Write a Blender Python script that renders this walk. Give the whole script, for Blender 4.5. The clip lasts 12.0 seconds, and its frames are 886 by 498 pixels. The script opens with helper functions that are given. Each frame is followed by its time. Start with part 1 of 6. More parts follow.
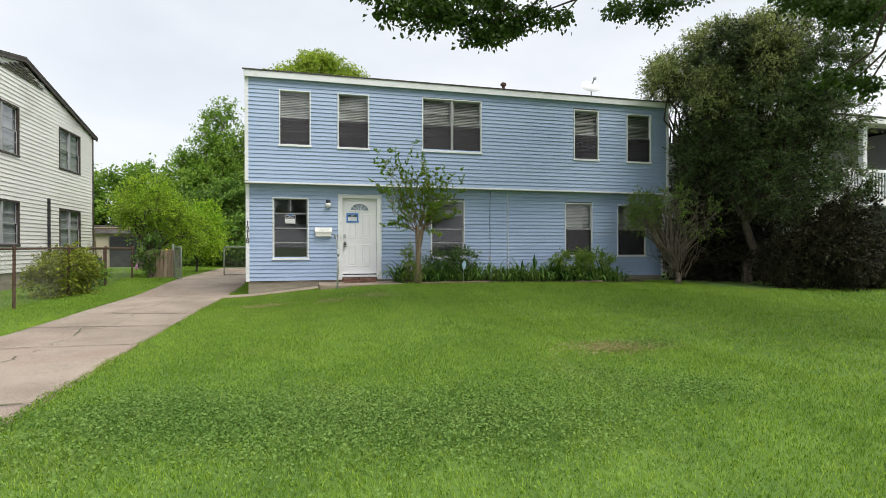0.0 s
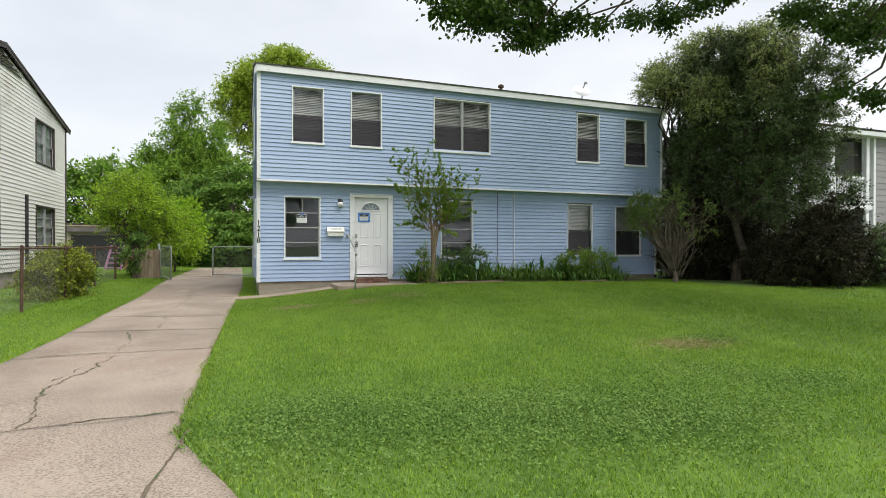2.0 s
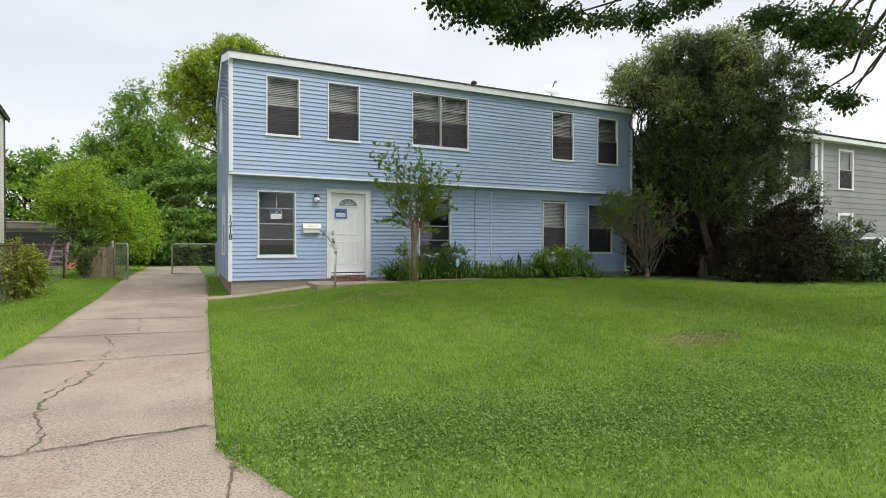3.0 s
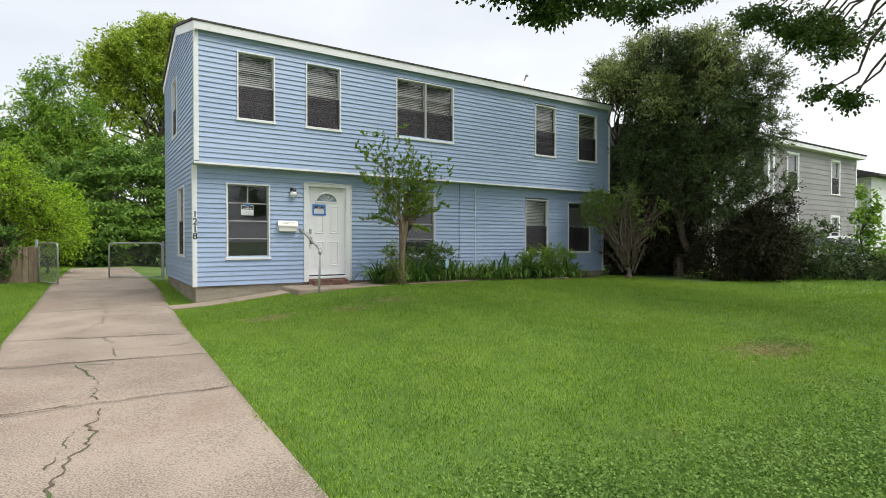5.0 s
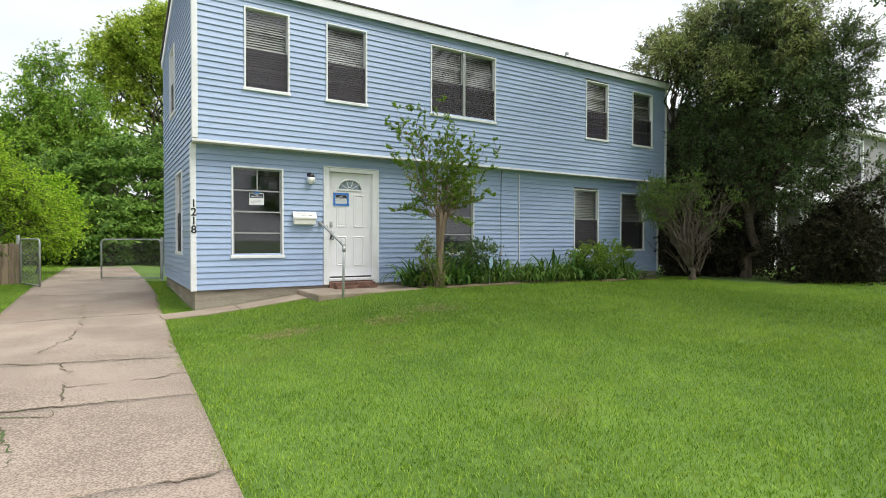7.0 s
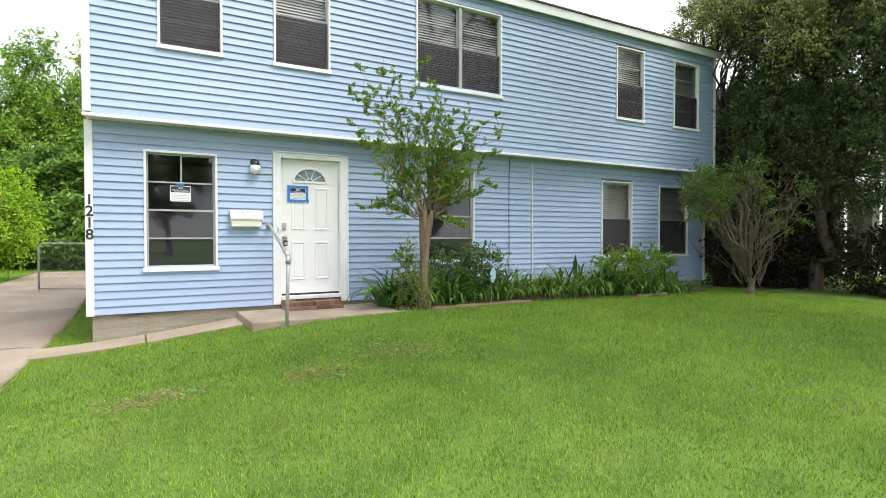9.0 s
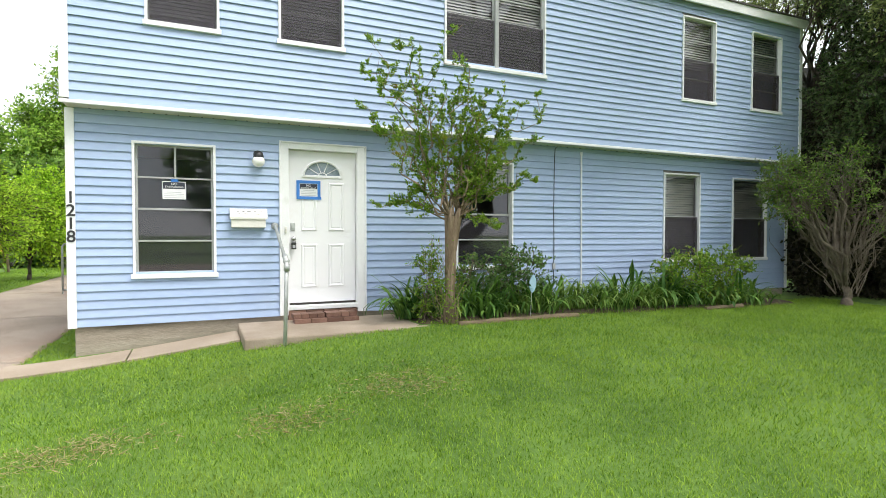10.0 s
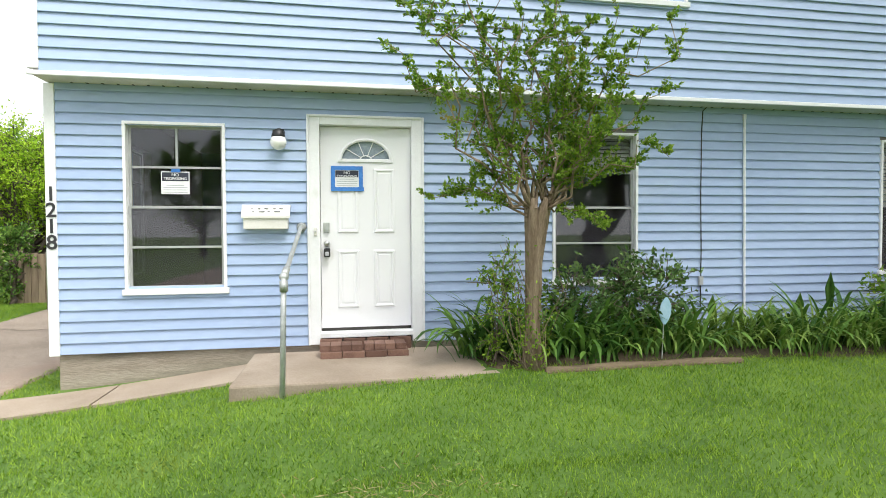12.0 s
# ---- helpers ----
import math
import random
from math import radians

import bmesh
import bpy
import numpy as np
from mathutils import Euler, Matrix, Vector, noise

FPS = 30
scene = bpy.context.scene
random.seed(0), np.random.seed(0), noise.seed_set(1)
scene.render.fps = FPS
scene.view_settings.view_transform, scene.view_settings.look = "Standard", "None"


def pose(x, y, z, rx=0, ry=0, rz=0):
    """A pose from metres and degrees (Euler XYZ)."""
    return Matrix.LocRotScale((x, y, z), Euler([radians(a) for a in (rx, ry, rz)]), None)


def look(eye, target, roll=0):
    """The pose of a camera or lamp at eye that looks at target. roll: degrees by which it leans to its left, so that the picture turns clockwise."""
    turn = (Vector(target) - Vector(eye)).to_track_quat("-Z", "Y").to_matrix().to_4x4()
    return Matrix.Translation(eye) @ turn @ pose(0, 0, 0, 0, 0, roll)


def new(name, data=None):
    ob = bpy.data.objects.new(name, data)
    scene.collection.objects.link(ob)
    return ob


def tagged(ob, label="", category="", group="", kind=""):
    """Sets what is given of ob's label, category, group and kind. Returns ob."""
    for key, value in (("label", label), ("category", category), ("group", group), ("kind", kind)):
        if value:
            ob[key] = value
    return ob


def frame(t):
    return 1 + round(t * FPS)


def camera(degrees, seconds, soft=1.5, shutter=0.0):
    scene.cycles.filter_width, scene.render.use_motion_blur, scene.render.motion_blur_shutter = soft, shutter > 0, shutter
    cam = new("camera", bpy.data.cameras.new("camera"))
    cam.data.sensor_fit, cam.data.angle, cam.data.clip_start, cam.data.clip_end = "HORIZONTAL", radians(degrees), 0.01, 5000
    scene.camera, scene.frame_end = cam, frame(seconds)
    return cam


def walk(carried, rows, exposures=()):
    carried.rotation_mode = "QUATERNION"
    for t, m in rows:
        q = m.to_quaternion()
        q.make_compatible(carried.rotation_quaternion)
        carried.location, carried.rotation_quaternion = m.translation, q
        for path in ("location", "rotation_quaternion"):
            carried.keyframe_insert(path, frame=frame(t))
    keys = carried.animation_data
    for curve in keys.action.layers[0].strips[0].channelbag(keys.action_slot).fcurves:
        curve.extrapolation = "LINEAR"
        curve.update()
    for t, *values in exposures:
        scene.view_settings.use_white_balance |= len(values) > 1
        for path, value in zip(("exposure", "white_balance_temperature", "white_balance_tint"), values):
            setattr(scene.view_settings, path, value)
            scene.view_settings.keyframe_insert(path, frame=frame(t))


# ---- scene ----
cam = camera(78.4, 12.0, soft=0.5)
PATH = [
    (0, (-0.375, 0.56, 1.588), (0.145, 2.491, 1.578), 0.0),
    (0.5, (-0.81, 0.659, 1.582), (-0.241, 2.577, 1.572), 0.0),
    (1, (-1.227, 0.746, 1.595), (-0.623, 2.652, 1.583), 0.0),
    (1.5, (-1.647, 0.841, 1.598), (-1.007, 2.736, 1.587), 0.1),
    (2, (-1.994, 1.023, 1.601), (-1.297, 2.898, 1.589), 0.1),
    (2.5, (-2.347, 1.249, 1.58), (-1.585, 3.098, 1.565), 0.1),
    (3, (-2.608, 1.565, 1.573), (-1.743, 3.368, 1.555), 0.1),
    (5, (-3.406, 3.195, 1.635), (-2.314, 4.87, 1.606), 0.1),
    (5.5, (-3.488, 3.718, 1.608), (-2.394, 5.392, 1.581), 0.2),
    (6, (-3.393, 4.275, 1.596), (-2.307, 5.954, 1.569), 0.2),
    (6.5, (-3.215, 4.796, 1.577), (-2.147, 6.486, 1.547), 0.1),
    (7, (-2.9, 5.244, 1.56), (-1.837, 6.938, 1.527), 0.1),
    (7.5, (-2.501, 5.714, 1.545), (-1.447, 7.413, 1.513), 0.0),
    (9.5, (-0.635, 7.494, 1.738), (0.278, 9.273, 1.691), 0.1),
    (10, (-0.242, 7.944, 1.757), (0.571, 9.771, 1.705), 0.1),
    (10.5, (0.139, 8.38, 1.761), (0.86, 10.245, 1.708), 0.0),
    (11, (0.461, 8.852, 1.762), (1.043, 10.765, 1.709), -0.1),
    (11.5, (0.791, 9.317, 1.76), (1.251, 11.263, 1.709), -0.2),
    (12, (1.082, 9.756, 1.785), (1.426, 11.725, 1.732), -0.3),
]
EXPOSURES = [(0, 0.1), (3, 0.08), (5, 0.13), (7.5, 0.42), (9.5, 0.8), (12, 0.84)]
walk(cam, [(t, look(eye, target, roll)) for t, eye, target, roll in PATH], EXPOSURES)

# ---- sky and sun: bright, thinly overcast ----
SUN_EL, SUN_AZ = 57.0, 146.0  # degrees; azimuth clockwise from +y
world = bpy.data.worlds.new("world")
scene.world = world
world.use_nodes = True
wn, wl = world.node_tree.nodes, world.node_tree.links
wn.clear()
w_out, w_bg = wn.new("ShaderNodeOutputWorld"), wn.new("ShaderNodeBackground")
sky = wn.new("ShaderNodeTexSky")
sky.sky_type, sky.sun_disc = "NISHITA", False
sky.sun_elevation, sky.sun_rotation = radians(SUN_EL), radians(SUN_AZ)
sky.air_density, sky.dust_density = 1.0, 2.0
w_co, w_map, w_noise, w_ramp, w_mix = (wn.new("ShaderNodeTexCoord"), wn.new("ShaderNodeMapping"), wn.new("ShaderNodeTexNoise"),
                                       wn.new("ShaderNodeValToRGB"), wn.new("ShaderNodeMix"))
w_map.inputs["Scale"].default_value = (1.0, 1.0, 2.2)
w_map.inputs["Rotation"].default_value = (0.0, 0.0, radians(-75))
w_noise.inputs["Scale"].default_value, w_noise.inputs["Detail"].default_value = 1.5, 5.0
w_ramp.color_ramp.elements[0].position, w_ramp.color_ramp.elements[1].position = 0.3, 0.6
w_ramp.color_ramp.elements[0].color = (0.72, 0.72, 0.72, 1)
w_mix.data_type = "RGBA"
w_mix.inputs["B"].default_value = (9.6, 9.9, 10.4, 1)
wl.new(w_co.outputs["Generated"], w_map.inputs["Vector"])
wl.new(w_map.outputs["Vector"], w_noise.inputs["Vector"])
wl.new(w_noise.outputs["Fac"], w_ramp.inputs["Fac"])
wl.new(w_ramp.outputs["Color"], w_mix.inputs["Factor"])
wl.new(sky.outputs["Color"], w_mix.inputs["A"])
wl.new(w_mix.outputs["Result"], w_bg.inputs["Color"])
w_bg.inputs["Strength"].default_value = 0.1
wl.new(w_bg.outputs["Background"], w_out.inputs["Surface"])
sun = new("sun", bpy.data.lights.new("sun", "SUN"))
sun.data.energy, sun.data.angle, sun.data.color = 2.7, radians(35), (1.0, 0.96, 0.9)
_az, _el = radians(SUN_AZ), radians(SUN_EL)
sun.matrix_world = look((0, 0, 60), Vector((0, 0, 60)) - Vector((math.sin(_az) * math.cos(_el), math.cos(_az) * math.cos(_el), math.sin(_el))))


# ---- materials ----
def mat(name, c1, c2, scale=3.0, fine=60.0, rough=0.6, bump=0.15, metal=0.0, rnd=0.0, island=0.0, spec=0.5, grain=0.5, stain=None, stain_scale=0.7, stain_lo=0.55, stain_hi=0.75, stretch=(1, 1, 1)):
    """Two-scale mottled surface; rnd varies it from piece to piece, island from leaf to leaf; stain is a third colour in patches."""
    m = bpy.data.materials.new(name)
    m.use_nodes = True
    n, l = m.node_tree.nodes, m.node_tree.links
    b = n["Principled BSDF"]
    geo = n.new("ShaderNodeNewGeometry")
    mp = n.new("ShaderNodeMapping")
    mp.inputs["Scale"].default_value = stretch
    l.new(geo.outputs["Position"], mp.inputs["Vector"])
    big, small = n.new("ShaderNodeTexNoise"), n.new("ShaderNodeTexNoise")
    for nd, s, d in ((big, scale, 4), (small, fine, 3)):
        nd.inputs["Scale"].default_value, nd.inputs["Detail"].default_value = s, d
        l.new(mp.outputs["Vector"], nd.inputs["Vector"])
    addn = n.new("ShaderNodeMath")
    addn.operation = "ADD"
    sm = n.new("ShaderNodeMath")
    sm.operation = "MULTIPLY_ADD"
    sm.inputs[1].default_value, sm.inputs[2].default_value = grain, -grain / 2
    l.new(small.outputs["Fac"], sm.inputs[0])
    l.new(big.outputs["Fac"], addn.inputs[0])
    l.new(sm.outputs[0], addn.inputs[1])
    fac = addn.outputs[0]
    for amount, node_type, socket in ((rnd, "ShaderNodeObjectInfo", "Random"), (island, "ShaderNodeNewGeometry", "Random Per Island")):
        if amount:
            src, mul = n.new(node_type), n.new("ShaderNodeMath")
            mul.operation = "MULTIPLY_ADD"
            mul.inputs[1].default_value, mul.inputs[2].default_value = amount, -amount / 2
            l.new(src.outputs[socket], mul.inputs[0])
            a2 = n.new("ShaderNodeMath")
            a2.operation = "ADD"
            l.new(fac, a2.inputs[0])
            l.new(mul.outputs[0], a2.inputs[1])
            fac = a2.outputs[0]
    ramp = n.new("ShaderNodeValToRGB")
    ramp.color_ramp.elements[0].position, ramp.color_ramp.elements[1].position = 0.3, 0.7
    ramp.color_ramp.elements[0].color, ramp.color_ramp.elements[1].color = (*c1, 1), (*c2, 1)
    l.new(fac, ramp.inputs["Fac"])
    col = ramp.outputs["Color"]
    if stain:
        st, sr, mx = n.new("ShaderNodeTexNoise"), n.new("ShaderNodeMapRange"), n.new("ShaderNodeMix")
        st.inputs["Scale"].default_value, st.inputs["Detail"].default_value = stain_scale, 6
        l.new(mp.outputs["Vector"], st.inputs["Vector"])
        sr.inputs["From Min"].default_value, sr.inputs["From Max"].default_value = stain_lo, stain_hi
        l.new(st.outputs["Fac"], sr.inputs["Value"])
        mx.data_type = "RGBA"
        mx.inputs["B"].default_value = (*stain, 1)
        l.new(sr.outputs["Result"], mx.inputs["Factor"])
        l.new(col, mx.inputs["A"])
        col = mx.outputs["Result"]
    l.new(col, b.inputs["Base Color"])
    b.inputs["Roughness"].default_value, b.inputs["Metallic"].default_value = rough, metal
    b.inputs["Specular IOR Level"].default_value = spec
    if bump:
        bp = n.new("ShaderNodeBump")
        bp.inputs["Strength"].default_value, bp.inputs["Distance"].default_value = bump, 0.01
        l.new(small.outputs["Fac"], bp.inputs["Height"])
        l.new(bp.outputs["Normal"], b.inputs["Normal"])
    return m


def leafy(name, c1, c2, light=0.35, scale=0.6, rough=0.5, patch=None, patch_scale=0.5, lo=0.52, hi=0.68):
    """Foliage: colours vary leaf by leaf and in large patches, and light passes through."""
    m = mat(name, c1, c2, scale=scale, fine=3.0, rough=rough, bump=0, island=0.7, spec=0.2, stain=patch, stain_scale=patch_scale, stain_lo=lo, stain_hi=hi)
    n, l = m.node_tree.nodes, m.node_tree.links
    b, out = n["Principled BSDF"], n["Material Output"]
    tr, mx = n.new("ShaderNodeBsdfTranslucent"), n.new("ShaderNodeMixShader")
    l.new(b.inputs["Base Color"].links[0].from_socket, tr.inputs["Color"])
    mx.inputs["Fac"].default_value = light
    l.new(b.outputs[0], mx.inputs[1])
    l.new(tr.outputs[0], mx.inputs[2])
    l.new(mx.outputs[0], out.inputs["Surface"])
    return m


def glass_mat(name, tint=(0.82, 0.86, 0.86)):
    m = bpy.data.materials.new(name)
    m.use_nodes = True
    n, l = m.node_tree.nodes, m.node_tree.links
    n.remove(n["Principled BSDF"])
    fr, tr, gl, mx = n.new("ShaderNodeFresnel"), n.new("ShaderNodeBsdfTransparent"), n.new("ShaderNodeBsdfGlossy"), n.new("ShaderNodeMixShader")
    fr.inputs["IOR"].default_value = 1.85
    tr.inputs["Color"].default_value = (*tint, 1)
    gl.inputs["Roughness"].default_value = 0.02
    l.new(fr.outputs[0], mx.inputs["Fac"])
    l.new(tr.outputs[0], mx.inputs[1])
    l.new(gl.outputs[0], mx.inputs[2])
    l.new(mx.outputs[0], n["Material Output"].inputs["Surface"])
    return m


def screen_mat(name):
    m = bpy.data.materials.new(name)
    m.use_nodes = True
    n, l = m.node_tree.nodes, m.node_tree.links
    b = n["Principled BSDF"]
    b.inputs["Base Color"].default_value, b.inputs["Roughness"].default_value = (0.05, 0.043, 0.056, 1), 0.7
    tr, mx = n.new("ShaderNodeBsdfTransparent"), n.new("ShaderNodeMixShader")
    mx.inputs["Fac"].default_value = 0.48
    l.new(tr.outputs[0], mx.inputs[1])
    l.new(b.outputs[0], mx.inputs[2])
    l.new(mx.outputs[0], n["Material Output"].inputs["Surface"])
    return m


SIDING = mat("blue_vinyl_siding", (0.315, 0.412, 0.60), (0.38, 0.482, 0.67), scale=0.8, fine=25, rough=0.5, bump=0.05, rnd=0.2, stain=(0.39, 0.46, 0.55), stain_scale=1.7, stain_lo=0.6, stain_hi=0.9, stretch=(0.35, 0.35, 1))
WHITE = mat("white_paint", (0.74, 0.75, 0.76), (0.84, 0.85, 0.86), scale=2, fine=80, rough=0.45, bump=0.05, stain=(0.55, 0.55, 0.50), stain_scale=3, stain_lo=0.62, stain_hi=0.85)
DOOR_WHITE = mat("white_door_paint", (0.80, 0.80, 0.82), (0.86, 0.86, 0.88), scale=1.2, fine=120, rough=0.35, bump=0.03, stain=(0.70, 0.68, 0.62), stain_scale=4, stain_lo=0.68, stain_hi=0.95)
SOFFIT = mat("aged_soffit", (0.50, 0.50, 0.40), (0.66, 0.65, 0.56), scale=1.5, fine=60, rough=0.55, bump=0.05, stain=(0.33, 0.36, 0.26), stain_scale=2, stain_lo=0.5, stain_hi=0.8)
ALU = mat("grey_window_frame", (0.30, 0.31, 0.31), (0.42, 0.43, 0.43), scale=6, fine=90, rough=0.45, bump=0.05)
BLIND = mat("pale_blind_slat", (0.42, 0.42, 0.40), (0.54, 0.54, 0.51), scale=3, fine=40, rough=0.5, bump=0.0)
# blue-grey base colour stands in for the sky mirrored in the fanlight
FAN_GLASS = mat("sky_toned_fanlight_glass", (0.22, 0.27, 0.32), (0.40, 0.46, 0.53), scale=6, fine=60, rough=0.08, bump=0.05)
GLASS, SCREEN = glass_mat("window_glass"), screen_mat("insect_screen_mesh")
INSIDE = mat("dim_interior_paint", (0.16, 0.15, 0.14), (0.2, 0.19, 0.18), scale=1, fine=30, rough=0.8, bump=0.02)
FOUND = mat("weathered_foundation", (0.25, 0.21, 0.165), (0.40, 0.345, 0.28), scale=2.5, fine=40, rough=0.9, bump=0.5, stain=(0.13, 0.115, 0.09), stain_scale=2.2, stain_lo=0.52, stain_hi=0.8, stretch=(0.5, 0.5, 3))
SHINGLE = mat("dark_shingle", (0.05, 0.045, 0.04), (0.11, 0.10, 0.09), scale=3, fine=90, rough=0.95, bump=0.5)
CONCRETE = mat("pinkish_aggregate_concrete", (0.215, 0.170, 0.134), (0.43, 0.352, 0.282), scale=0.9, grain=1.8, fine=80, rough=0.9, bump=0.9, rnd=0.15, stain=(0.30, 0.20, 0.15), stain_scale=0.8, stain_lo=0.55, stain_hi=0.85)
WALKCON = mat("pale_walk_concrete", (0.29, 0.23, 0.17), (0.41, 0.335, 0.26), scale=1.6, fine=70, rough=0.9, bump=0.35, stain=(0.20, 0.155, 0.11), stain_scale=1.5, stain_lo=0.58, stain_hi=0.85)
CRACK = mat("crack_dirt", (0.09, 0.072, 0.05), (0.17, 0.135, 0.09), scale=6, fine=60, rough=1, bump=0.4, stain=(0.07, 0.12, 0.03), stain_scale=2.5, stain_lo=0.52, stain_hi=0.62)
SOIL = mat("bare_soil", (0.05, 0.04, 0.022), (0.12, 0.09, 0.05), scale=2, fine=50, rough=1, bump=0.8)
LAWN = mat("lawn_ground", (0.07, 0.14, 0.02), (0.13, 0.225, 0.033), scale=1.5, fine=40, rough=1, bump=0.8, stain=(0.17, 0.16, 0.05), stain_scale=0.6, stain_lo=0.62, stain_hi=0.85)
BRICK = mat("red_brown_brick", (0.13, 0.07, 0.05), (0.23, 0.13, 0.095), scale=6, fine=80, rough=0.9, bump=0.6, rnd=0.5)
BLACK = mat("black_paint", (0.012, 0.012, 0.014), (0.03, 0.03, 0.032), scale=5, fine=60, rough=0.45, bump=0.05)
GALV = mat("galvanised_steel", (0.36, 0.38, 0.37), (0.52, 0.54, 0.52), scale=9, fine=70, rough=0.5, metal=0.5, bump=0.1)
RUST = mat("rusty_steel", (0.06, 0.035, 0.025), (0.15, 0.09, 0.06), scale=8, fine=60, rough=0.85, metal=0.2, bump=0.3)
WIRE = mat("galvanised_wire", (0.17, 0.165, 0.155), (0.29, 0.285, 0.27), scale=9, fine=70, rough=0.5, metal=0.4, bump=0)
WOOD = mat("weathered_wood", (0.16, 0.115, 0.08), (0.30, 0.23, 0.16), scale=3, fine=50, rough=0.9, bump=0.5, rnd=0.3, stretch=(6, 6, 0.6))
TIMBER = mat("bed_edging_timber", (0.12, 0.088, 0.055), (0.26, 0.20, 0.125), scale=3, fine=50, rough=0.95, bump=0.6, stretch=(0.6, 6, 6))
BARK = mat("grey_bark", (0.045, 0.036, 0.027), (0.12, 0.095, 0.07), scale=4, fine=40, rough=0.95, bump=0.8, stretch=(3, 3, 0.6))
MYRTLE_BARK = mat("tan_smooth_bark", (0.15, 0.105, 0.065), (0.31, 0.235, 0.16), scale=5, fine=40, rough=0.85, bump=0.6, stretch=(4, 4, 0.5))
TWIG = mat("pale_dry_twig", (0.09, 0.07, 0.05), (0.19, 0.155, 0.12), scale=4, fine=40, rough=0.95, bump=0.4)
GRASSM = leafy("grass_blades", (0.122, 0.24, 0.018), (0.32, 0.465, 0.055), light=0.3, scale=0.35, patch=(0.30, 0.32, 0.08), patch_scale=0.9, lo=0.64, hi=0.84)
CLOVER = leafy("clover_leaves", (0.12, 0.225, 0.045), (0.22, 0.34, 0.085), light=0.2, rough=0.8, scale=1.0)
DRYGRASS = leafy("dry_grass", (0.30, 0.24, 0.10), (0.45, 0.38, 0.20), light=0.2)
LF_LIME = leafy("lime_green_leaves", (0.23, 0.42, 0.027), (0.50, 0.70, 0.06), light=0.55, scale=0.5)
LF_MID = leafy("mid_green_leaves", (0.12, 0.25, 0.03), (0.34, 0.52, 0.075), light=0.5, scale=0.25)
LF_DEEP = leafy("deep_green_leaves", (0.075, 0.165, 0.03), (0.24, 0.39, 0.075), light=0.4, scale=0.2)
LF_OLIVE = leafy("olive_leaves", (0.22, 0.34, 0.035), (0.50, 0.60, 0.09), light=0.55, scale=0.25)
LF_DARK = leafy("dark_evergreen_leaves", (0.028, 0.054, 0.021), (0.155, 0.225, 0.082), light=0.3, scale=0.4, rough=0.42, patch=(0.21, 0.27, 0.10), patch_scale=0.5, lo=0.54, hi=0.72)
# bronze leaf colour taken nearly to black for the shade under the evergreens
LF_BRONZE_SHADE = leafy("shade_darkened_bronze_leaves", (0.012, 0.014, 0.007), (0.055, 0.050, 0.024), light=0.15, scale=0.8, rough=0.6)
# paler olive puts the evergreen's sunlit top into the leaf colour
LF_LIT_OLIVE = leafy("sunlit_olive_leaves", (0.11, 0.155, 0.048), (0.38, 0.45, 0.15), light=0.4, scale=0.8)
LF_OAK = leafy("overhanging_leaves", (0.035, 0.075, 0.012), (0.085, 0.15, 0.025), light=0.3, scale=0.6)
LF_MYRTLE = leafy("small_shiny_leaves", (0.10, 0.215, 0.022), (0.29, 0.43, 0.055), light=0.45, scale=2.0, patch=(0.30, 0.24, 0.03), patch_scale=3.0, lo=0.64, hi=0.72)
LF_STRAP = leafy("strap_leaves", (0.04, 0.11, 0.02), (0.14, 0.27, 0.05), light=0.25, scale=1.5)
LF_STRAP2 = leafy("pale_strap_leaves", (0.10, 0.19, 0.03), (0.22, 0.33, 0.07), light=0.25, scale=1.5)
CREAM = mat("cream_siding", (0.74, 0.72, 0.67), (0.85, 0.83, 0.78), scale=0.6, fine=25, rough=0.6, bump=0.05, rnd=0.15, stain=(0.48, 0.44, 0.38), stain_scale=0.9, stain_lo=0.6, stain_hi=0.9, stretch=(0.5, 0.5, 1))
DKTRIM = mat("dark_brown_trim", (0.035, 0.025, 0.022), (0.075, 0.06, 0.055), scale=4, fine=60, rough=0.6, bump=0.1)
GREYSID = mat("grey_lap_siding", (0.24, 0.23, 0.235), (0.31, 0.30, 0.305), scale=0.8, fine=25, rough=0.65, bump=0.08, rnd=0.2)


# ---- building blocks ----
ORIGIN = {}


def thing(name, at=(0, 0, 0), label="", category="", group="", kind=""):
    """An Empty at the thing's base; its parts are built in world metres."""
    ob = new(name)
    ob.location = at
    ob.empty_display_size = 0.1
    ORIGIN[ob.name] = Vector(at)
    return tagged(ob, label, category, group, kind)


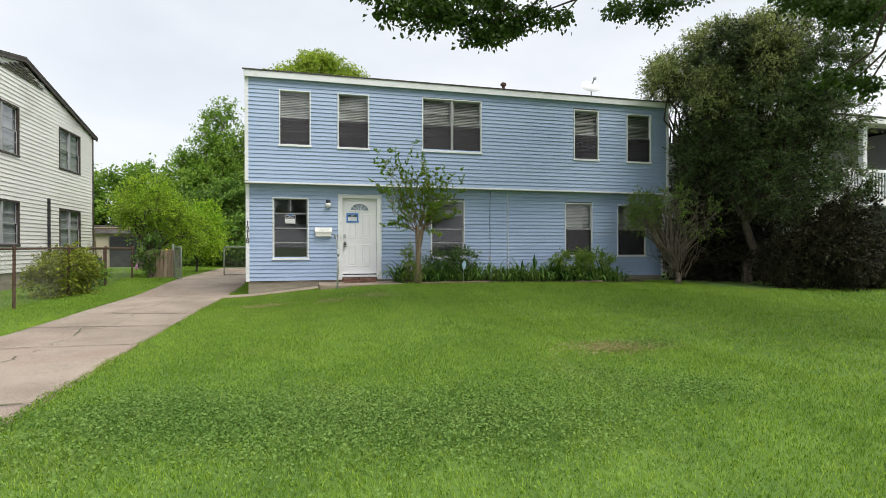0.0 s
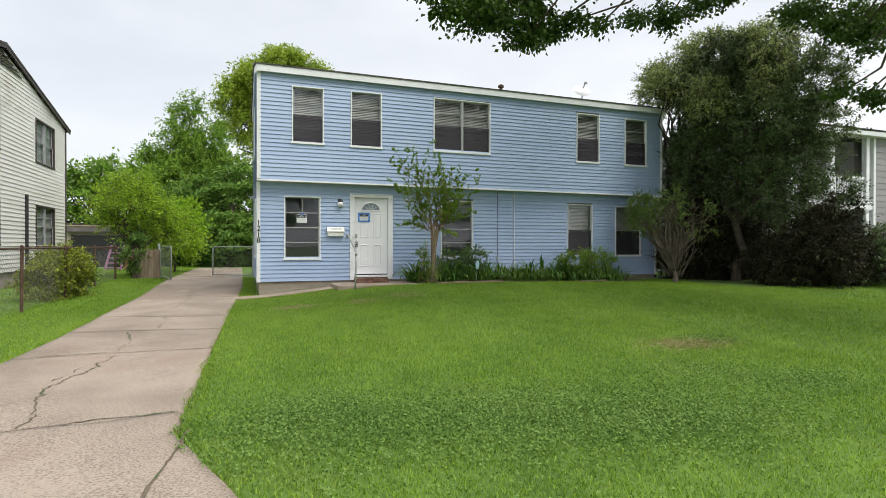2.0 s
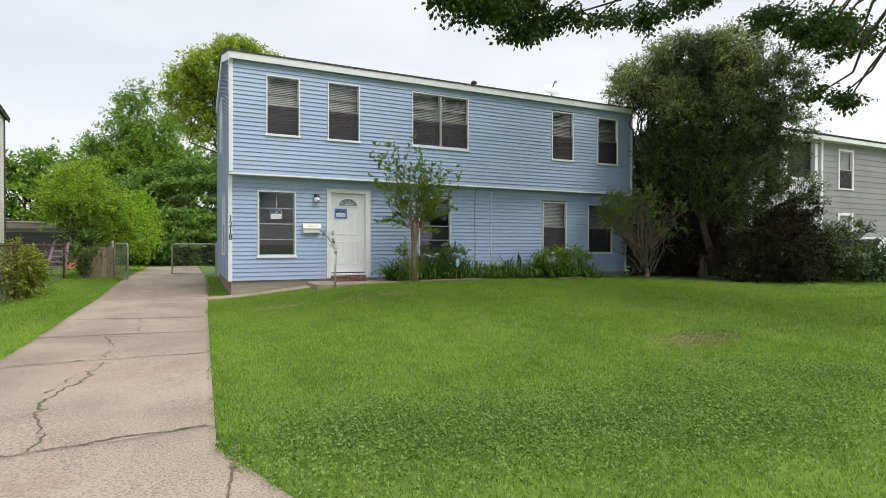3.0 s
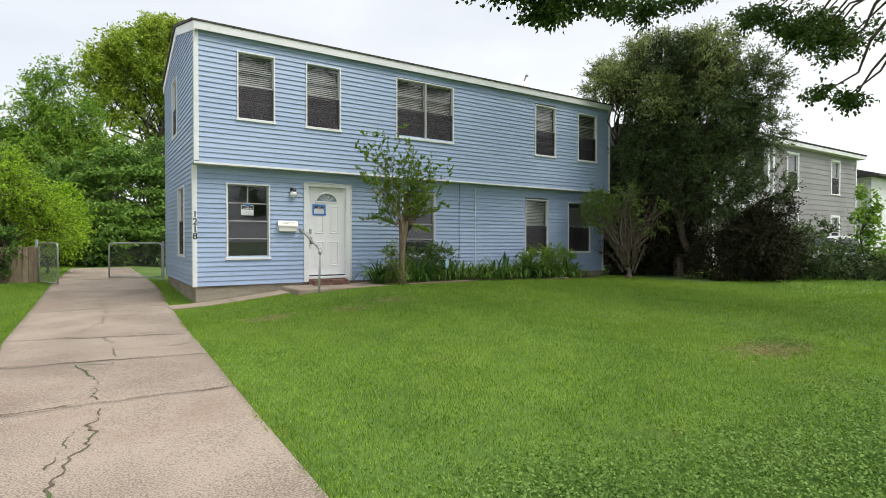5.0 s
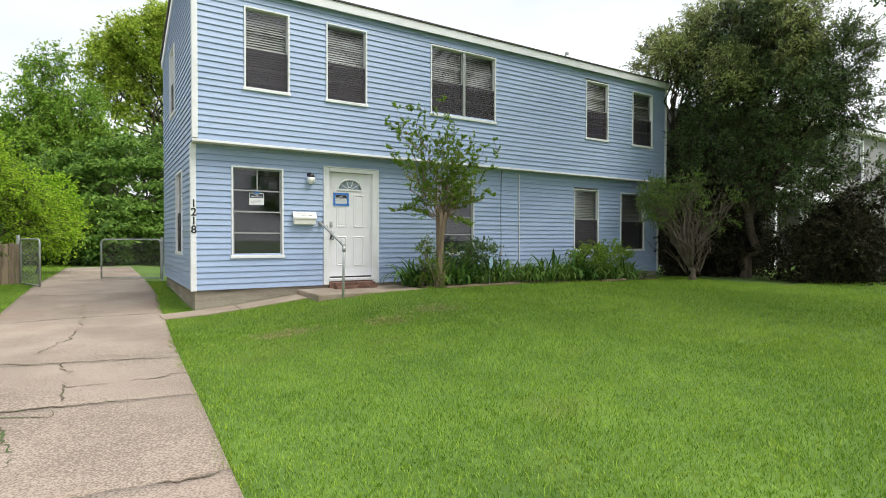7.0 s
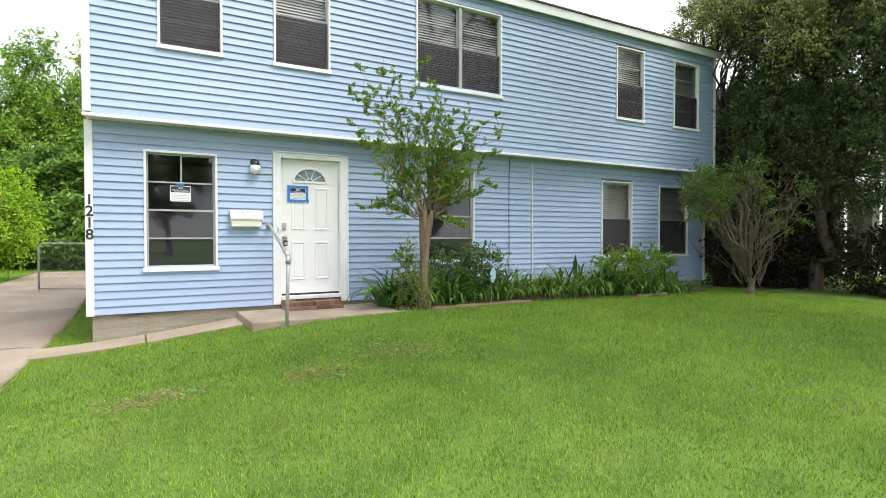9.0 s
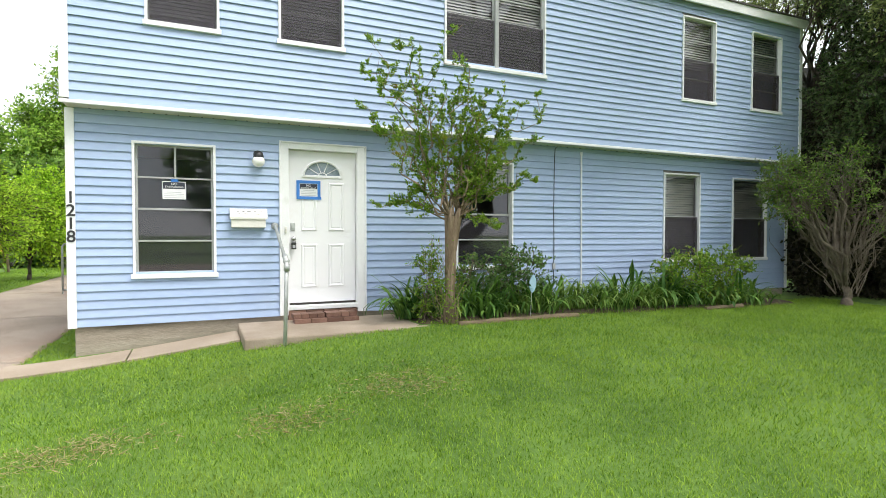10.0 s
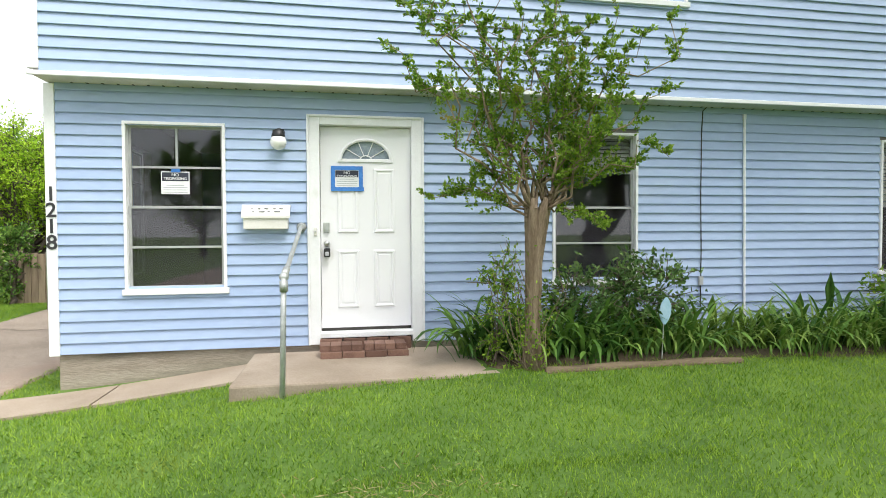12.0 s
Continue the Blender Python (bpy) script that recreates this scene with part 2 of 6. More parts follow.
class Shape:
    """Vertices and faces gathered in world metres."""

    def __init__(self):
        self.v, self.f = [], []

    def add(self, verts, faces):
        k = len(self.v)
        self.v += [tuple(p) for p in verts]
        self.f += [tuple(i + k for i in q) for q in faces]
        return self

    def box(self, x0, x1, y0, y1, z0, z1):
        return self.add([(x0, y0, z0), (x1, y0, z0), (x1, y1, z0), (x0, y1, z0), (x0, y0, z1), (x1, y0, z1), (x1, y1, z1), (x0, y1, z1)],
                        [(0, 3, 2, 1), (4, 5, 6, 7), (0, 1, 5, 4), (1, 2, 6, 5), (2, 3, 7, 6), (3, 0, 4, 7)])

    def rbox(self, x0, x1, y0, y1, z0, z1, r=0.004):
        """A box with rounded-off edges."""
        bm = bmesh.new()
        bmesh.ops.create_cube(bm, size=1)
        for w in bm.verts:
            w.co = ((x0 + x1) / 2 + w.co.x * (x1 - x0), (y0 + y1) / 2 + w.co.y * (y1 - y0), (z0 + z1) / 2 + w.co.z * (z1 - z0))
        bmesh.ops.bevel(bm, geom=bm.edges[:], offset=min(r, 0.45 * min(x1 - x0, y1 - y0, z1 - z0)), segments=2, affect="EDGES", profile=0.5)
        bm.verts.index_update()
        self.add([w.co[:] for w in bm.verts], [[w.index for w in q.verts] for q in bm.faces])
        bm.free()
        return self

    def tube(self, pts, radii, n=8, cap=True):
        """A round tube along pts."""
        pts = [Vector(p) for p in pts]
        if not hasattr(radii, "__len__"):
            radii = [radii] * len(pts)
        k, ring = len(self.v), []
        side = None
        for i, p in enumerate(pts):
            d = (pts[min(i + 1, len(pts) - 1)] - pts[max(i - 1, 0)]).normalized()
            if side is None:
                side = d.cross(Vector((0, 0, 1)) if abs(d.z) < 0.9 else Vector((1, 0, 0))).normalized()
            side = (side - d * side.dot(d)).normalized()
            up = d.cross(side)
            for j in range(n):
                a = 2 * math.pi * j / n
                self.v.append(tuple(p + (side * math.cos(a) + up * math.sin(a)) * radii[i]))
        for i in range(len(pts) - 1):
            for j in range(n):
                self.f.append((k + i * n + j, k + i * n + (j + 1) % n, k + (i + 1) * n + (j + 1) % n, k + (i + 1) * n + j))
        if cap:
            self.f.append(tuple(k + j for j in reversed(range(n))))
            self.f.append(tuple(k + (len(pts) - 1) * n + j for j in range(n)))
        return self

    def ball(self, c, r, squash=(1, 1, 1), nu=16, nv=10):
        k = len(self.v)
        for i in range(nv + 1):
            t = math.pi * i / nv
            for j in range(nu):
                a = 2 * math.pi * j / nu
                self.v.append((c[0] + r * squash[0] * math.sin(t) * math.cos(a), c[1] + r * squash[1] * math.sin(t) * math.sin(a), c[2] + r * squash[2] * math.cos(t)))
        for i in range(nv):
            for j in range(nu):
                self.f.append((k + i * nu + j, k + (i + 1) * nu + j, k + (i + 1) * nu + (j + 1) % nu, k + i * nu + (j + 1) % nu))
        return self

    def prism(self, poly, a, b, axis="x"):
        """A polygon in the plane across axis, drawn out from a to b."""
        def put(u, w, s):
            return {"x": (s, u, w), "y": (u, s, w), "z": (u, w, s)}[axis]
        n = len(poly)
        return self.add([put(u, w, a) for u, w in poly] + [put(u, w, b) for u, w in poly],
                        [tuple(range(n)), tuple(reversed(range(n, 2 * n)))] + [(i, i + n, (i + 1) % n + n, (i + 1) % n) for i in range(n)])

    def mesh(self, name, material, origin=(0, 0, 0), smooth=False, fix=True):
        me = bpy.data.meshes.new(name)
        o = Vector(origin)
        me.from_pydata([(p[0] - o[0], p[1] - o[1], p[2] - o[2]) for p in self.v], [], self.f)
        if fix and len(self.f) < 60000:
            bm = bmesh.new()
            bm.from_mesh(me)
            bmesh.ops.recalc_face_normals(bm, faces=bm.faces)
            bm.to_mesh(me)
            bm.free()
        me.materials.append(material)
        if smooth:
            me.polygons.foreach_set("use_smooth", [True] * len(me.polygons))
        return me


def part(name, shape, material, parent, label="", smooth=False, kind="", fix=True):
    o = ORIGIN.get(parent.name, Vector((0, 0, 0)))
    ob = new(name, shape.mesh(name, material, o, smooth, fix))
    ob.parent = parent
    ORIGIN[ob.name] = o
    return tagged(ob, label, kind=kind)


def solo(name, shape, material, label="", category="", group="", kind="", at=None, smooth=False, fix=True):
    """A thing of one mesh."""
    at = Vector(at) if at is not None else Vector((0, 0, 0))
    ob = new(name, shape.mesh(name, material, at, smooth, fix))
    ob.location = at
    ORIGIN[ob.name] = at
    return tagged(ob, label, category, group, kind)


def quick_mesh(name, verts, loops, counts, material):
    """A mesh from arrays, for many small leaves."""
    me = bpy.data.meshes.new(name)
    me.vertices.add(len(verts))
    me.vertices.foreach_set("co", np.ascontiguousarray(verts, dtype=np.float32).ravel())
    me.loops.add(len(loops))
    me.loops.foreach_set("vertex_index", np.ascontiguousarray(loops, dtype=np.int32))
    me.polygons.add(len(counts))
    me.polygons.foreach_set("loop_start", np.concatenate([[0], np.cumsum(counts)[:-1]]).astype(np.int32))
    me.update(calc_edges=True)
    me.materials.append(material)
    return me


def smoothstep(a, b, x):
    t = np.clip((x - a) / (b - a), 0, 1)
    return t * t * (3 - 2 * t)


def ground_z(x, y):
    """The height of the ground: level, rising over the front lawn to the house, and to the back yard."""
    x, y = np.asarray(x, dtype=float), np.asarray(y, dtype=float)
    rise = np.clip((y - 7.0) / 7.3, 0, 1) * 0.31 * smoothstep(-2.25, 2.0, x) * (1 - 0.3 * smoothstep(4, 10, x)) * (1 - smoothstep(17, 25, y))
    back = 0.15 * smoothstep(15.5, 21, y) * (1 - smoothstep(-2.2, 0.5, x))
    stoop_dip = 0.06 * ((x > 0.25) & (x < 2.25) & (y > 14.2) & (y < 15.4))
    return 0.33 + rise + back - stoop_dip


def drive_edges(y):
    """Left and right edge of the driveway at y."""
    y = np.asarray(y, dtype=float)
    left = -4.33 - 0.06 * np.clip(9 - y, 0, 8) + 0.02 * np.clip(y - 16, 0, 30)
    right = -2.42 + 0.36 * np.clip(5.05 - y, 0, 8) + 0.03 * np.clip(y - 5.05, 0, 7) + 0.045 * np.clip(y - 12, 0, 6)
    return left, right


# ---- ground ----
def axis_steps(lo, hi, step, far):
    a = np.arange(lo, hi + 1e-6, step)
    g = np.array([0.5, 1.2, 2.5, 5, 10, 20, 40, 80, 160, far])
    return np.concatenate([(lo - g)[::-1], a, hi + g])


gx, gy = axis_steps(-14, 24, 0.25, 600), axis_steps(-6, 40, 0.25, 600)
GX, GY = np.meshgrid(gx, gy)
GZ = ground_z(GX, GY)
dl, dr = drive_edges(GY)
GZ = GZ - 0.07 * ((GX > dl + 0.05) & (GX < dr - 0.05) & (GY < 30) & (GY > -6))
nxg, nyg = len(gx), len(gy)
gi = (np.arange(nyg - 1)[:, None] * nxg + np.arange(nxg - 1)[None, :]).ravel()
ground = new("ground", quick_mesh("ground", np.stack([GX, GY, GZ], -1).reshape(-1, 3), np.stack([gi, gi + 1, gi + nxg + 1, gi + nxg], -1).ravel(), np.full(len(gi), 4), LAWN))
tagged(ground, "mown green lawn rising gently to the house", "ground", kind="structure")

# driveway slabs, parted by joints, with cracks sunk into them
JOINTS = [(-6.0, 0.0), (-1.0, 0.0), (2.4, 0.0), (5.53, 0.02), (8.28, -0.03), (10.06, -0.12), (11.76, -0.25), (15.3, 0.05), (18.6, -0.1), (22.0, 0.0), (26.0, 0.0), (30.0, 0.0)]
CRACKS = [
    [(-3.44, 5.5), (-3.52, 6.2), (-3.56, 6.75), (-3.42, 7.5), (-3.37, 8.15), (-3.40, 8.7), (-3.38, 9.0), (-3.52, 9.97)],
    [(-3.52, 9.97), (-3.36, 9.86), (-3.21, 9.8), (-3.15, 10.34), (-3.17, 10.7), (-3.26, 11.75)],
    [(-3.5, 12.35), (-3.2, 13.7), (-3.16, 14.5), (-3.2, 17.0)],
    [(-2.33, 5.08), (-2.41, 4.42), (-2.47, 3.9), (-2.6, 1.0)],
    [(-3.17, 10.6), (-2.7, 10.58), (-2.22, 10.65)], [(-3.62, 6.95), (-3.52, 7.25), (-3.43, 7.6)], [(-3.6, 5.5), (-3.9, 4.6), (-3.7, 3.0)],
]


def ribbon(line, seed, w0, w1, gaps, wobble=1.0):
    """A jagged dirt-filled crack along a line on the driveway, with breaks."""
    r = np.random.default_rng(seed)
    pts = []
    for (ax, ay), (bx, by) in zip(line, line[1:]):
        m = max(2, int(math.hypot(bx - ax, by - ay) / 0.022))
        pts += [(ax + (bx - ax) * k / m, ay + (by - ay) * k / m) for k in range(m)]
    P = np.array(pts)
    n = len(P)

    def soft(step, amp):
        k = np.arange(0, n + step, step)
        return amp * np.interp(np.arange(n), k, r.normal(size=len(k)))
    d = np.gradient(P, axis=0)
    d /= np.linalg.norm(d, axis=1)[:, None]
    side = np.stack([-d[:, 1], d[:, 0]], -1)
    P = P + side * (soft(22, 0.03) + soft(6, 0.022) + soft(2, 0.012))[:, None] * wobble
    wide = np.clip(w0 + (w1 - w0) * (0.45 + soft(9, 0.35) + soft(2, 0.2)), 0.0, w1 * 1.4)
    keep = soft(14, 1.0) > gaps
    s = Shape()
    for k in range(n):
        z = float(ground_z(-3.3, P[k, 1])) + 0.0205 + 0.004 * math.sin(2.1 * P[k, 0] + 1.3 * P[k, 1])
        a, b = P[k] + side[k] * wide[k] / 2, P[k] - side[k] * wide[k] / 2
        s.v += [(a[0], a[1], z), (b[0], b[1], z)]
    for k in range(n - 1):
        if keep[k] and wide[k] > 0.003:
            s.f.append((2 * k, 2 * k + 1, 2 * k + 3, 2 * k + 2))
    return s


driveway = thing("driveway", (-3.3, 8, 0.34), "long pinkish concrete driveway with weedy cracks and joints", "driveway", kind="structure")
for (ya, ta), (yb, tb) in zip(JOINTS, JOINTS[1:]):
    nu, nw = 24, max(2, int((yb - ya) / 0.1))
    us, ws = np.linspace(0.003, 0.997, nu), np.linspace(0.002, 0.998, nw)
    us, ws = np.concatenate([[0], us, [1]]), np.concatenate([[0], ws, [1]])
    U, W = np.meshgrid(us, ws)
    nu, nw = len(us), len(ws)
    Y0 = ya + (yb - ya) * W
    lft, rgt = drive_edges(Y0)
    X = lft + (rgt - lft) * U
    jag = 0.05 * np.sin(2.3 * X + ya) + 0.02 * np.sin(11 * X + ya) + 0.012 * np.sin(29 * X + 2 * ya) + 0.008 * np.sin(67 * X + ya)
    jag2 = 0.05 * np.sin(2.3 * X + yb) + 0.02 * np.sin(11 * X + yb) + 0.012 * np.sin(29 * X + 2 * yb) + 0.008 * np.sin(67 * X + yb)
    Y = Y0 + (ta * (X + 3.3) + jag) * (1 - W) + (tb * (X + 3.3) + jag2) * W + np.where(W == 0, 0.005, 0) - np.where(W == 1, 0.005, 0)
    Z = ground_z(-3.3, Y) + 0.015 + 0.004 * np.sin(2.1 * X + 1.3 * Y)
    edge = np.minimum(np.minimum(U, 1 - U) * 2.1, np.minimum(W, 1 - W) * (yb - ya))
    Z = Z - 0.10 * (edge <= 0)
    idx = (np.arange(nw - 1)[:, None] * nu + np.arange(nu - 1)[None, :])
    quads = np.stack([idx, idx + 1, idx + nu + 1, idx + nu], -1).reshape(-1, 4)
    me = quick_mesh("slab", np.stack([X + 3.3, Y - 8, Z - 0.34], -1).reshape(-1, 3), quads.ravel(), np.full(len(quads), 4), CONCRETE)
    slab = new("slab", me)
    slab.parent = driveway
for k, line in enumerate(CRACKS):
    part("crack", ribbon(line, 400 + k, 0.005, 0.02, -1.3, 0.25 if k == 3 else 1.0), CRACK, driveway, "thin weedy crack", fix=False)
for k, (yj, tilt) in enumerate(JOINTS[2:9]):
    lft, rgt = drive_edges(yj)
    part("joint_crack", ribbon([(x, yj + tilt * (x + 3.3) + 0.05 * math.sin(2.3 * x + yj)) for x in np.linspace(float(lft) + 0.02, float(rgt) - 0.03, 9)], 420 + k, 0.006, 0.022, -0.6), CRACK, driveway, "broken weedy joint", fix=False)
solo("driveway_bed", Shape().box(-4.6, -2.15, -6, 30, 0.2, 0.292), CRACK, "dirt under the driveway slabs", "ground", kind="structure")

# concrete walk from the driveway to the stoop
walk_path = thing("front_walk", (-1, 14.8, 0.4), "narrow pale concrete walk from driveway to stoop", "walk", kind="structure")
for xa, xb in ((-2.13, -0.99), (-0.97, 0.16)):
    s = Shape()
    us = np.linspace(xa, xb, 9)
    for x in us:
        z = float(ground_z(x, 14.6)) + 0.03
        ya, yb = 14.44 + 0.08 * (x + 2.1), 15.0 + 0.1 * (x + 2.1)
        s.v += [(x, ya, z - 0.12), (x, ya, z - 0.006), (x, ya + 0.012, z), (x, yb, z + 0.004), (x, yb, z - 0.12)]
    for k in range(8):
        s.f += [(5 * k + m, 5 * k + 5 + m, 5 * k + 6 + m, 5 * k + 1 + m) for m in range(4)]
    s.f += [(0, 1, 2, 3, 4), (44, 43, 42, 41, 40)]
    part("slab", s, WALKCON, walk_path)


# ---- walls with openings ----
def wall_boxes(a0, a1, z0, z1, holes):
    """Rectangles that fill a wall round its openings, each hole (a0, a1, z0, z1)."""
    cuts = sorted({a0, a1, *[h[0] for h in holes], *[h[1] for h in holes]})
    out = []
    for p, q in zip(cuts, cuts[1:]):
        zs = sorted((h[2], h[3]) for h in holes if h[0] < (p + q) / 2 < h[1])
        z = z0
        for lo, hi in zs:
            if lo > z:
                out.append((p, q, z, lo))
            z = hi
        if z < z1:
            out.append((p, q, z, z1))
    return out


def lap_mesh(name, pitch, out, material):
    """One siding board a metre long along x, facing -y, its lower edge proud of the one below."""
    prof = [(0.0, 0.016), (-0.004, 0.016), (-out + 0.003, 0.0), (-out, 0.002), (-out, 0.006), (-0.006, pitch + 0.01), (0.0, pitch + 0.01)]
    return Shape().prism(prof, 0, 1, "x").mesh(name, material)


def lay_boards(parent, me, a0, a1, z0, z1, pitch, holes, place, top=None):
    """Courses of boards between the openings; place(a, length, z) gives a board's pose; top(z) narrows the course in a gable."""
    z = z0
    while z < z1 - 0.3 * pitch:
        mid = z + pitch / 2
        lo, hi = (a0, a1) if top is None else top(mid, a0, a1)
        stops = sorted((h[0], h[1]) for h in holes if h[2] < mid < h[3])
        runs, p = [], lo
        for s, e in stops:
            if s > p:
                runs.append((p, s))
            p = e
        runs.append((p, hi))
        for p, q in runs:
            if q - p > 0.03:
                ob = new("siding_board", me)
                ob.parent = parent
                ob.matrix_basis = Matrix.Translation(-ORIGIN[parent.name]) @ place(p, q - p, z)
        z += pitch


# ---- the blue house ----
XL, XR, YF, YU, YB = -1.60, 10.74, 15.30, 15.055, 20.1
Z_SILL, Z_SOF, Z_TOP, Z_RIDGE, Y_RIDGE = 0.69, 3.215, 5.90, 6.68, 17.55
PITCH = 0.1016
LOWER = [(-0.98, -0.07, 1.265, 2.86), (3.235, 4.22, 1.265, 2.88), (7.36, 8.27, 1.31, 2.885), (9.13, 10.13, 1.30, 2.87)]
UPPER = [(-0.81, -0.02, 4.18, 5.59), (0.66, 1.49, 4.175, 5.61), (2.93, 4.64, 4.20, 5.65), (7.51, 8.34, 4.155, 5.625), (9.285, 10.14, 4.145, 5.605)]
DOOR = (0.70, 1.84, 0.69, 2.975)
SIDE_WIN = [(16.5, 17.45, 1.30, 2.87), (17.6, 18.45, 4.18, 5.58)]
house_base = solo("foundation", Shape().box(XL + 0.03, XR - 0.03, YF + 0.02, YB - 0.05, 0.1, Z_SILL + 0.005), FOUND, "weathered brown concrete foundation under the blue house", "foundation", kind="structure")

wl_low = thing("wall_front_lower", (0, YF, Z_SILL), "ground floor wall of pale blue lap siding", "wall", kind="structure")
s = Shape()
for p, q, lo, hi in wall_boxes(XL, XR, Z_SILL, Z_SOF, LOWER + [DOOR]):
    s.box(p, q, YF, YF + 0.15, lo, hi)
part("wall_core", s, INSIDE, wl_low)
wl_up = thing("wall_front_upper", (0, YU, Z_SOF), "overhanging upper wall of pale blue lap siding", "wall", kind="structure")
s = Shape()
for p, q, lo, hi in wall_boxes(XL, XR, Z_SOF + 0.01, Z_TOP, UPPER):
    s.box(p, q, YU, YU + 0.15, lo, hi)
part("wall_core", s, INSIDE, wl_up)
wl_side = thing("wall_side_west", (XL, YF, Z_SILL), "gable end wall of pale blue lap siding", "wall", kind="structure")
s = Shape()
for p, q, lo, hi in wall_boxes(YF + 0.155, YB, Z_SILL, Z_SOF, SIDE_WIN[:1]) + wall_boxes(YU + 0.155, YB, Z_SOF, Z_TOP, SIDE_WIN[1:]):
    s.box(XL, XL + 0.15, p, q, lo, hi)
s.prism([(YU + 0.155, Z_TOP), (YB, Z_TOP), (Y_RIDGE, Z_RIDGE - 0.06)], XL, XL + 0.15, "x")
part("wall_core", s, INSIDE, wl_side)
s = Shape().box(XR - 0.15, XR, YF + 0.155, YB, Z_SILL, Z_TOP)
s.prism([(YU + 0.155, Z_TOP), (YB, Z_TOP), (Y_RIDGE, Z_RIDGE - 0.06)], XR - 0.15, XR, "x")
s.box(XR - 0.15, XR, YU + 0.155, YF + 0.155, Z_SOF + 0.02, Z_TOP)
solo("wall_side_east", s, SIDING, "plain blue end wall", "wall", kind="structure")
solo("wall_back", Shape().box(XL + 0.16, XR - 0.16, YB - 0.15, YB, Z_SILL, Z_TOP), SIDING, "plain blue back wall", "wall", kind="structure")
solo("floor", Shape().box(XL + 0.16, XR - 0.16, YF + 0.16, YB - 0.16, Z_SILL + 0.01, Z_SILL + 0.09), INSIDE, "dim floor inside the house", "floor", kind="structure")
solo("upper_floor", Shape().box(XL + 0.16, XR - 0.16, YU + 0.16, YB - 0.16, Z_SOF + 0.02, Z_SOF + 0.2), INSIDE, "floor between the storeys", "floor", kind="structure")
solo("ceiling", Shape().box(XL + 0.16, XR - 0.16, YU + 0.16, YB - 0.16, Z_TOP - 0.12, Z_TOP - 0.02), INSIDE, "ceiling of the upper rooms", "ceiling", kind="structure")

# roof, fascia, rake boards
roof = thing("roof", (4.5, Y_RIDGE, Z_TOP), "low gable roof of dark shingles with white fascia", "roof", kind="structure")
for name, y_e, sgn in (("roof_slope", YU - 0.14, -1), ("roof_slope", YB + 0.15, 1)):
    z_e = Z_TOP + 0.135 if sgn < 0 else Z_TOP + 0.05
    part(name, Shape().prism([(y_e, z_e), (Y_RIDGE, Z_RIDGE + 0.1), (Y_RIDGE, Z_RIDGE + 0.02), (y_e, z_e - 0.03)], XL - 0.08, XR + 0.08, "x"), SHINGLE, roof)
part("fascia", Shape().rbox(XL - 0.05, XR + 0.05, YU - 0.12, YU - 0.09, Z_TOP - 0.06, Z_TOP + 0.104, 0.004), WHITE, roof, "white painted fascia board")
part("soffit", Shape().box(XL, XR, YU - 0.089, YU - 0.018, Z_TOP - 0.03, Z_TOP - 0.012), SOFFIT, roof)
for y_e, z_e in ((YU - 0.12, Z_TOP + 0.10), (YB + 0.12, Z_TOP + 0.01)):
    part("rake_board", Shape().prism([(y_e, z_e), (Y_RIDGE, Z_RIDGE + 0.02), (Y_RIDGE, Z_RIDGE - 0.17), (y_e, z_e - 0.19)], XL - 0.045, XL - 0.018, "x"), WHITE, roof, "white sloping rake board")
vent = thing("vent_pipe", (6.5, 18.1, 6.6), "short dark metal roof vent pipe with cap", "vent pipe")
part("pipe", Shape().tube([(6.5, 18.1, 6.5), (6.5, 18.1, 7.14)], 0.055, 12), RUST, vent)
part("cap", Shape().tube([(6.5, 18.1, 7.12), (6.5, 18.1, 7.18), (6.5, 18.1, 7.22)], [0.10, 0.10, 0.05], 12), RUST, vent)
DX, DY, DZ = 10.1, 18.5, 7.48
dish = thing("satellite_dish", (DX, DY, 6.45), "pale satellite dish on a mast on the roof", "satellite dish")
part("mast", Shape().tube([(DX + 0.05, DY + 0.06, 6.4), (DX + 0.05, DY + 0.06, DZ), (DX + 0.12, DY - 0.02, DZ + 0.28)], 0.025, 8), GALV, dish)
s = Shape()
for i in range(7):
    r = 0.05 + 0.05 * i
    for j in range(20):
        a = 2 * math.pi * j / 20
        s.v.append((DX + r * 1.15 * math.cos(a), DY + 0.25 * r * math.sin(a) - 0.05 + 0.5 * r * r, DZ + r * 0.62 * math.sin(a)))
for i in range(6):
    for j in range(20):
        s.f.append((i * 20 + j, i * 20 + (j + 1) % 20, (i + 1) * 20 + (j + 1) % 20, (i + 1) * 20 + j))
s.f.append(tuple(range(20)))
part("reflector", s, WHITE, dish, smooth=True)
part("feed_horn", Shape().rbox(DX + 0.08, DX + 0.16, DY - 0.12, DY - 0.01, DZ + 0.24, DZ + 0.32, 0.01), ALU, dish)

# overhang soffit with its vent slots, and the drip trim
ov = thing("overhang_soffit", (4.5, YU, Z_SOF), "perforated off-white soffit under the overhang", "soffit", kind="structure")
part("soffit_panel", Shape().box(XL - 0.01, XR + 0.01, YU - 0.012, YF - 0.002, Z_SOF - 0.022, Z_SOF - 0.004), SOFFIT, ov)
part("drip_trim", Shape().rbox(XL - 0.04, XR + 0.03, YU - 0.036, YU - 0.014, Z_SOF - 0.028, Z_SOF + 0.014, 0.006), WHITE, ov, "white drip trim along the overhang")
s = Shape()
x = XL + 0.2
while x < XR - 0.1:
    s.box(x, x + 0.018, YF - 0.05, YF - 0.02, Z_SOF - 0.026, Z_SOF - 0.0215)
    x += 0.13
part("vent_slots", s, BLACK, ov)

